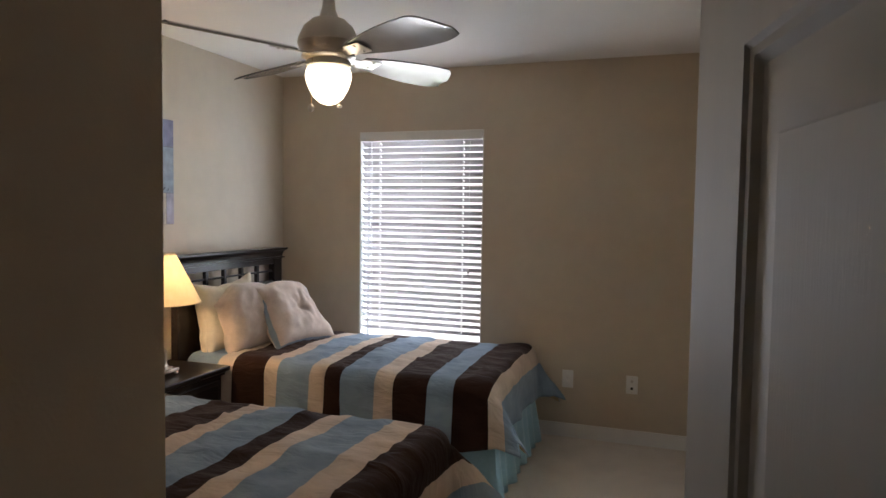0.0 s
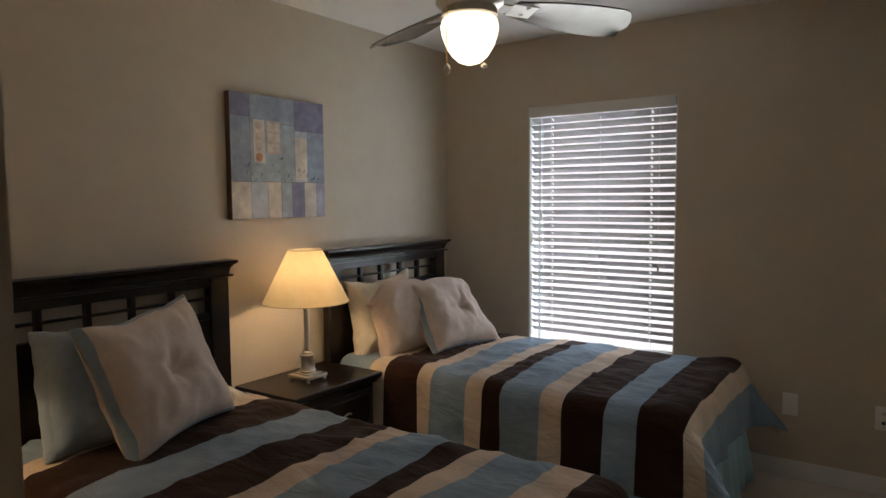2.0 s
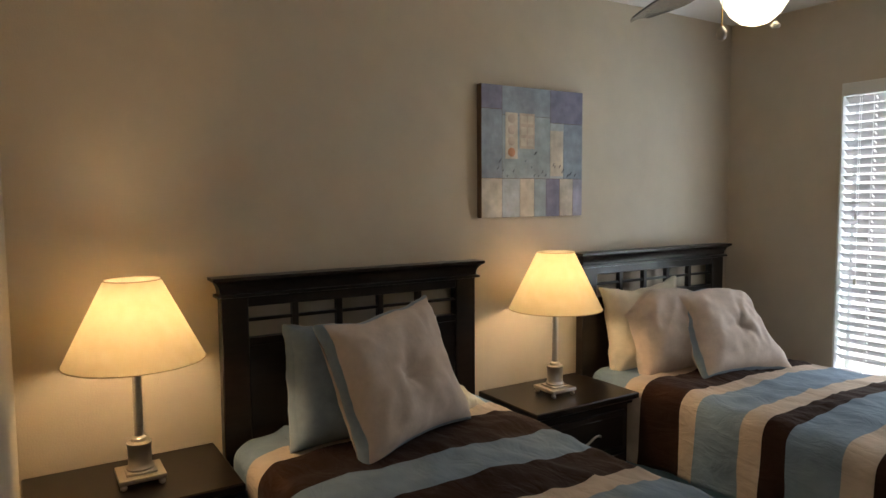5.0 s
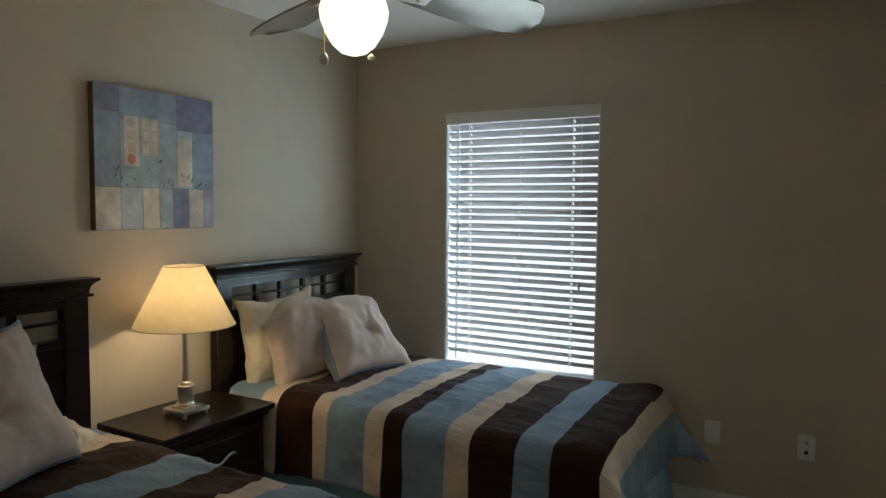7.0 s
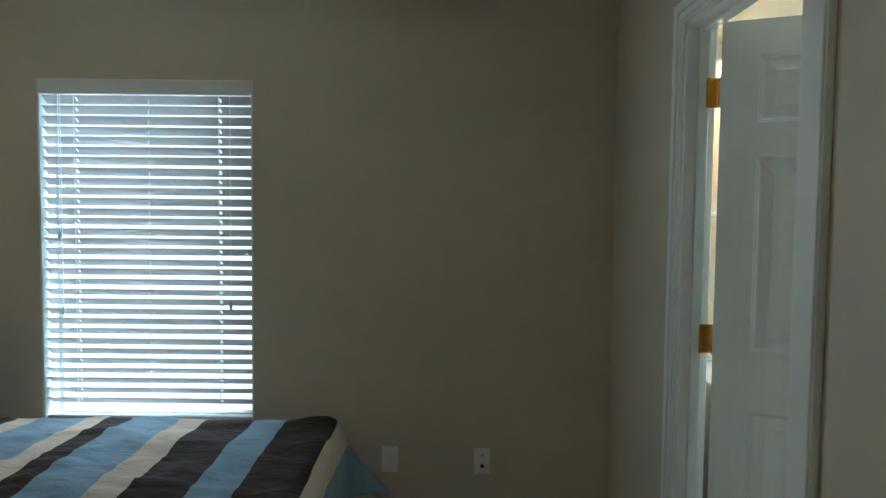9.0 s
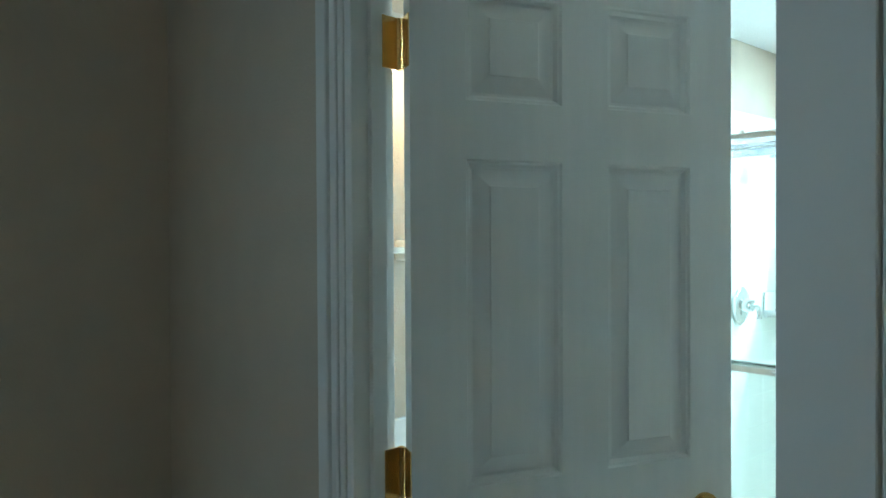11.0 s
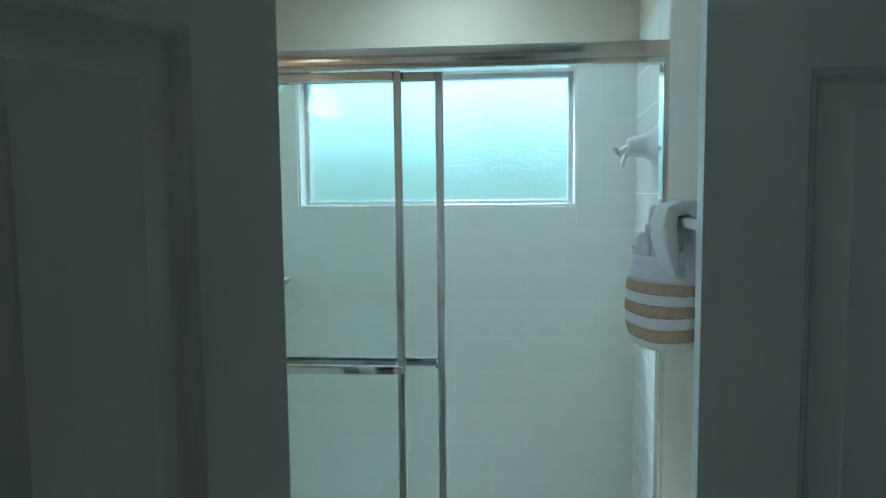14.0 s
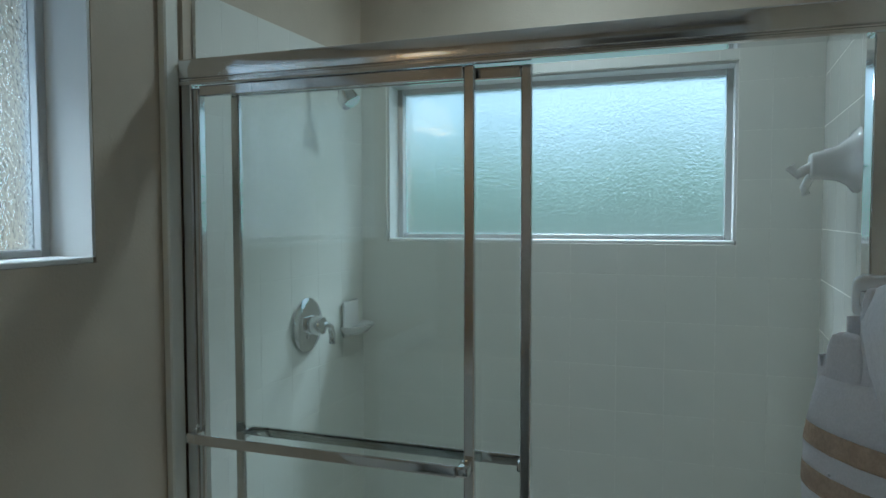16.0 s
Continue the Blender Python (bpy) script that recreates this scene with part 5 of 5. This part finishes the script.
def vanity():
    """Vanity base with one drawer and two doors."""
    x0, x1, y0, y1 = XB + 0.10, 3.93, YL - 0.50, YL
    t = thing("vanity_cabinet", pose(0, 0, 0), "white painted bathroom vanity cabinet against the window wall", "cabinet")
    part("body", boxes(((x0, y0, 0.09), (x1, y1, 0.86)), bev=0.003), WHITE, t)
    part("toe_kick", boxes(((x0 + 0.01, y0 + 0.06, 0.0), (x1 - 0.01, y1, 0.09))), WHITE, t, smooth=0)
    mid = (x0 + x1) / 2
    for a, b, k in ((x0 + 0.02, mid - 0.005, mid - 0.035), (mid + 0.005, x1 - 0.02, mid + 0.035)):
        d = part("door", boxes(((a, y0 - 0.018, 0.12), (b, y0, 0.83)), bev=0.004, seg=2), WHITE, t)
        part("handle", lathe([(0.006, 0), (0.006, -0.012), (0.014, -0.018), (0.014, -0.024), (0.006, -0.027)], 16, "y", (k, y0 - 0.018, 0.72)), NICKEL, d, "brushed-nickel knob")
    w = thing("vanity_worktop", pose(0, 0, 0), "cream cultured-marble vanity top with a backsplash", "worktop")
    part("slab", boxes(((x0 - 0.015, y0 - 0.03, 0.862), (x1 + 0.015, y1, 0.90)), bev=0.006, seg=2), CERAMIC, w)
    part("backsplash", boxes(((x0 - 0.015, y1 - 0.02, 0.90), (x1 + 0.015, y1, 1.0)), bev=0.004), CERAMIC, w)


vanity()


def vanity_light(xs, z):
    t = thing("vanity_light", pose(0, YL, z), "brushed-nickel vanity light with lit frosted bell shades", "wall light")
    part("back_plate", boxes(((xs[0] - 0.08, -0.025, 0.06), (xs[-1] + 0.08, 0, 0.15)), bev=0.008, seg=2), NICKEL, t)
    for x in xs:
        bm = bmesh.new()
        add_tube(bm, [(x, -0.02, 0.105), (x, -0.07, 0.125), (x, -0.11, 0.115), (x, -0.12, 0.075)], 0.008, 10)
        part("arm", bm, NICKEL, t)
        s = part("shade", lathe([(0.022, 0.08), (0.034, 0.065), (0.044, 0.035), (0.055, 0.0), (0.072, -0.045), (0.070, -0.045), (0.052, 0.0), (0.040, 0.035), (0.030, 0.06), (0.018, 0.072)], 28, at=(x, -0.12, 0)),
                 VANITYSHADE, t, "lit frosted glass bell shade")
        s.visible_shadow = False
        d = bpy.data.lights.new("vanity_bulb", "POINT")
        d.energy, d.color, d.shadow_soft_size = VANITY_WATTS, (1.0, 0.74, 0.46), 0.03
        new("vanity_bulb", d).matrix_basis = pose(x, YL - 0.12, z - 0.01)


vanity_light((3.46, 3.66), 1.97)

# ---- shower wall tiles, piece by piece ----
P, G, TT = 0.1525, 0.0020, 2.10


def tile_mesh(w, h):
    bm = boxes(((G / 2, 0, G / 2), (w - G / 2, 0.010, h - G / 2)))
    top = [e for e in bm.edges if all(v.co.y > 0.005 for v in e.verts)]
    bmesh.ops.bevel(bm, geom=top, offset=0.0008, segments=1, affect="EDGES")
    return mesh_of("tile", bm, TILE, 0)


tile_cache = {}


def tile(parent, m, w, h):
    key = (round(w, 3), round(h, 3))
    if key[0] < 0.012 or key[1] < 0.012:
        return
    if key not in tile_cache:
        tile_cache[key] = tile_mesh(w, h)
    o = new("tile", tile_cache[key])
    o.parent = parent
    o.matrix_basis = m


def tiled_wall(name, m, width, label, hole=None):
    """Field of tiles from the pan up; local x runs along the wall, +y faces the shower."""
    t = thing(name, m, label, "", kind="structure")
    part("grout", boxes(*([((0, 0.001, 0.05), (width, 0.0106, TT))] if not hole else
                          [((0, 0.001, 0.05), (hole[0], 0.0106, TT)), ((hole[1], 0.001, 0.05), (width, 0.0106, TT)), ((hole[0], 0.001, 0.05), (hole[1], 0.0106, hole[2])),
                           ((hole[0], 0.001, hole[3]), (hole[1], 0.0106, TT))])), GROUT, t, smooth=0)
    xs = [0]
    while xs[-1] + P < width - 0.02:
        xs.append(xs[-1] + P)
    xs.append(width)
    zs = [TT]
    while zs[-1] - P > 0.07:
        zs.append(zs[-1] - P)
    zs = sorted(zs + [0.05])
    for i in range(len(xs) - 1):
        for j in range(len(zs) - 1):
            cells = [(xs[i], xs[i + 1], zs[j], zs[j + 1])]
            if hole:
                x0, x1, z0, z1 = cells[0]
                if x1 > hole[0] and x0 < hole[1] and z1 > hole[2] and z0 < hole[3]:
                    cells = []
                    if x0 < hole[0]:
                        cells.append((x0, hole[0], z0, z1))
                    if x1 > hole[1]:
                        cells.append((hole[1], x1, z0, z1))
                    u0, u1 = max(x0, hole[0]), min(x1, hole[1])
                    if z0 < hole[2]:
                        cells.append((u0, u1, z0, hole[2]))
                    if z1 > hole[3]:
                        cells.append((u0, u1, hole[3], z1))
            for x0, x1, z0, z1 in cells:
                tile(t, pose(x0, 0.001, z0), x1 - x0, z1 - z0)
    return t


SK = math.degrees(math.atan(SKEW))
yb, ya = side_y(XT, YT), side_y(XT, YL - 0.014)
tiled_wall("wall_tiled_back", pose(XT, yb, 0, 0, 0, 90), ya - yb, "cream square glazed tiles round the shower window", (BY0 - yb, BY1 - yb, BZ0, BZ1))
tiled_wall("wall_tiled_left", pose(XT - 0.011, side_y(XT - 0.011, YL - 0.014), 0, 0, 0, 180 - SK), XT - 0.011 - XS - 0.03, "cream square glazed tiles on the valve wall")
tiled_wall("wall_tiled_right", pose(XS + 0.03, side_y(XS + 0.03, YT), 0, 0, 0, -SK), XT - 0.011 - XS - 0.03, "cream square glazed tiles on the shower's end wall")
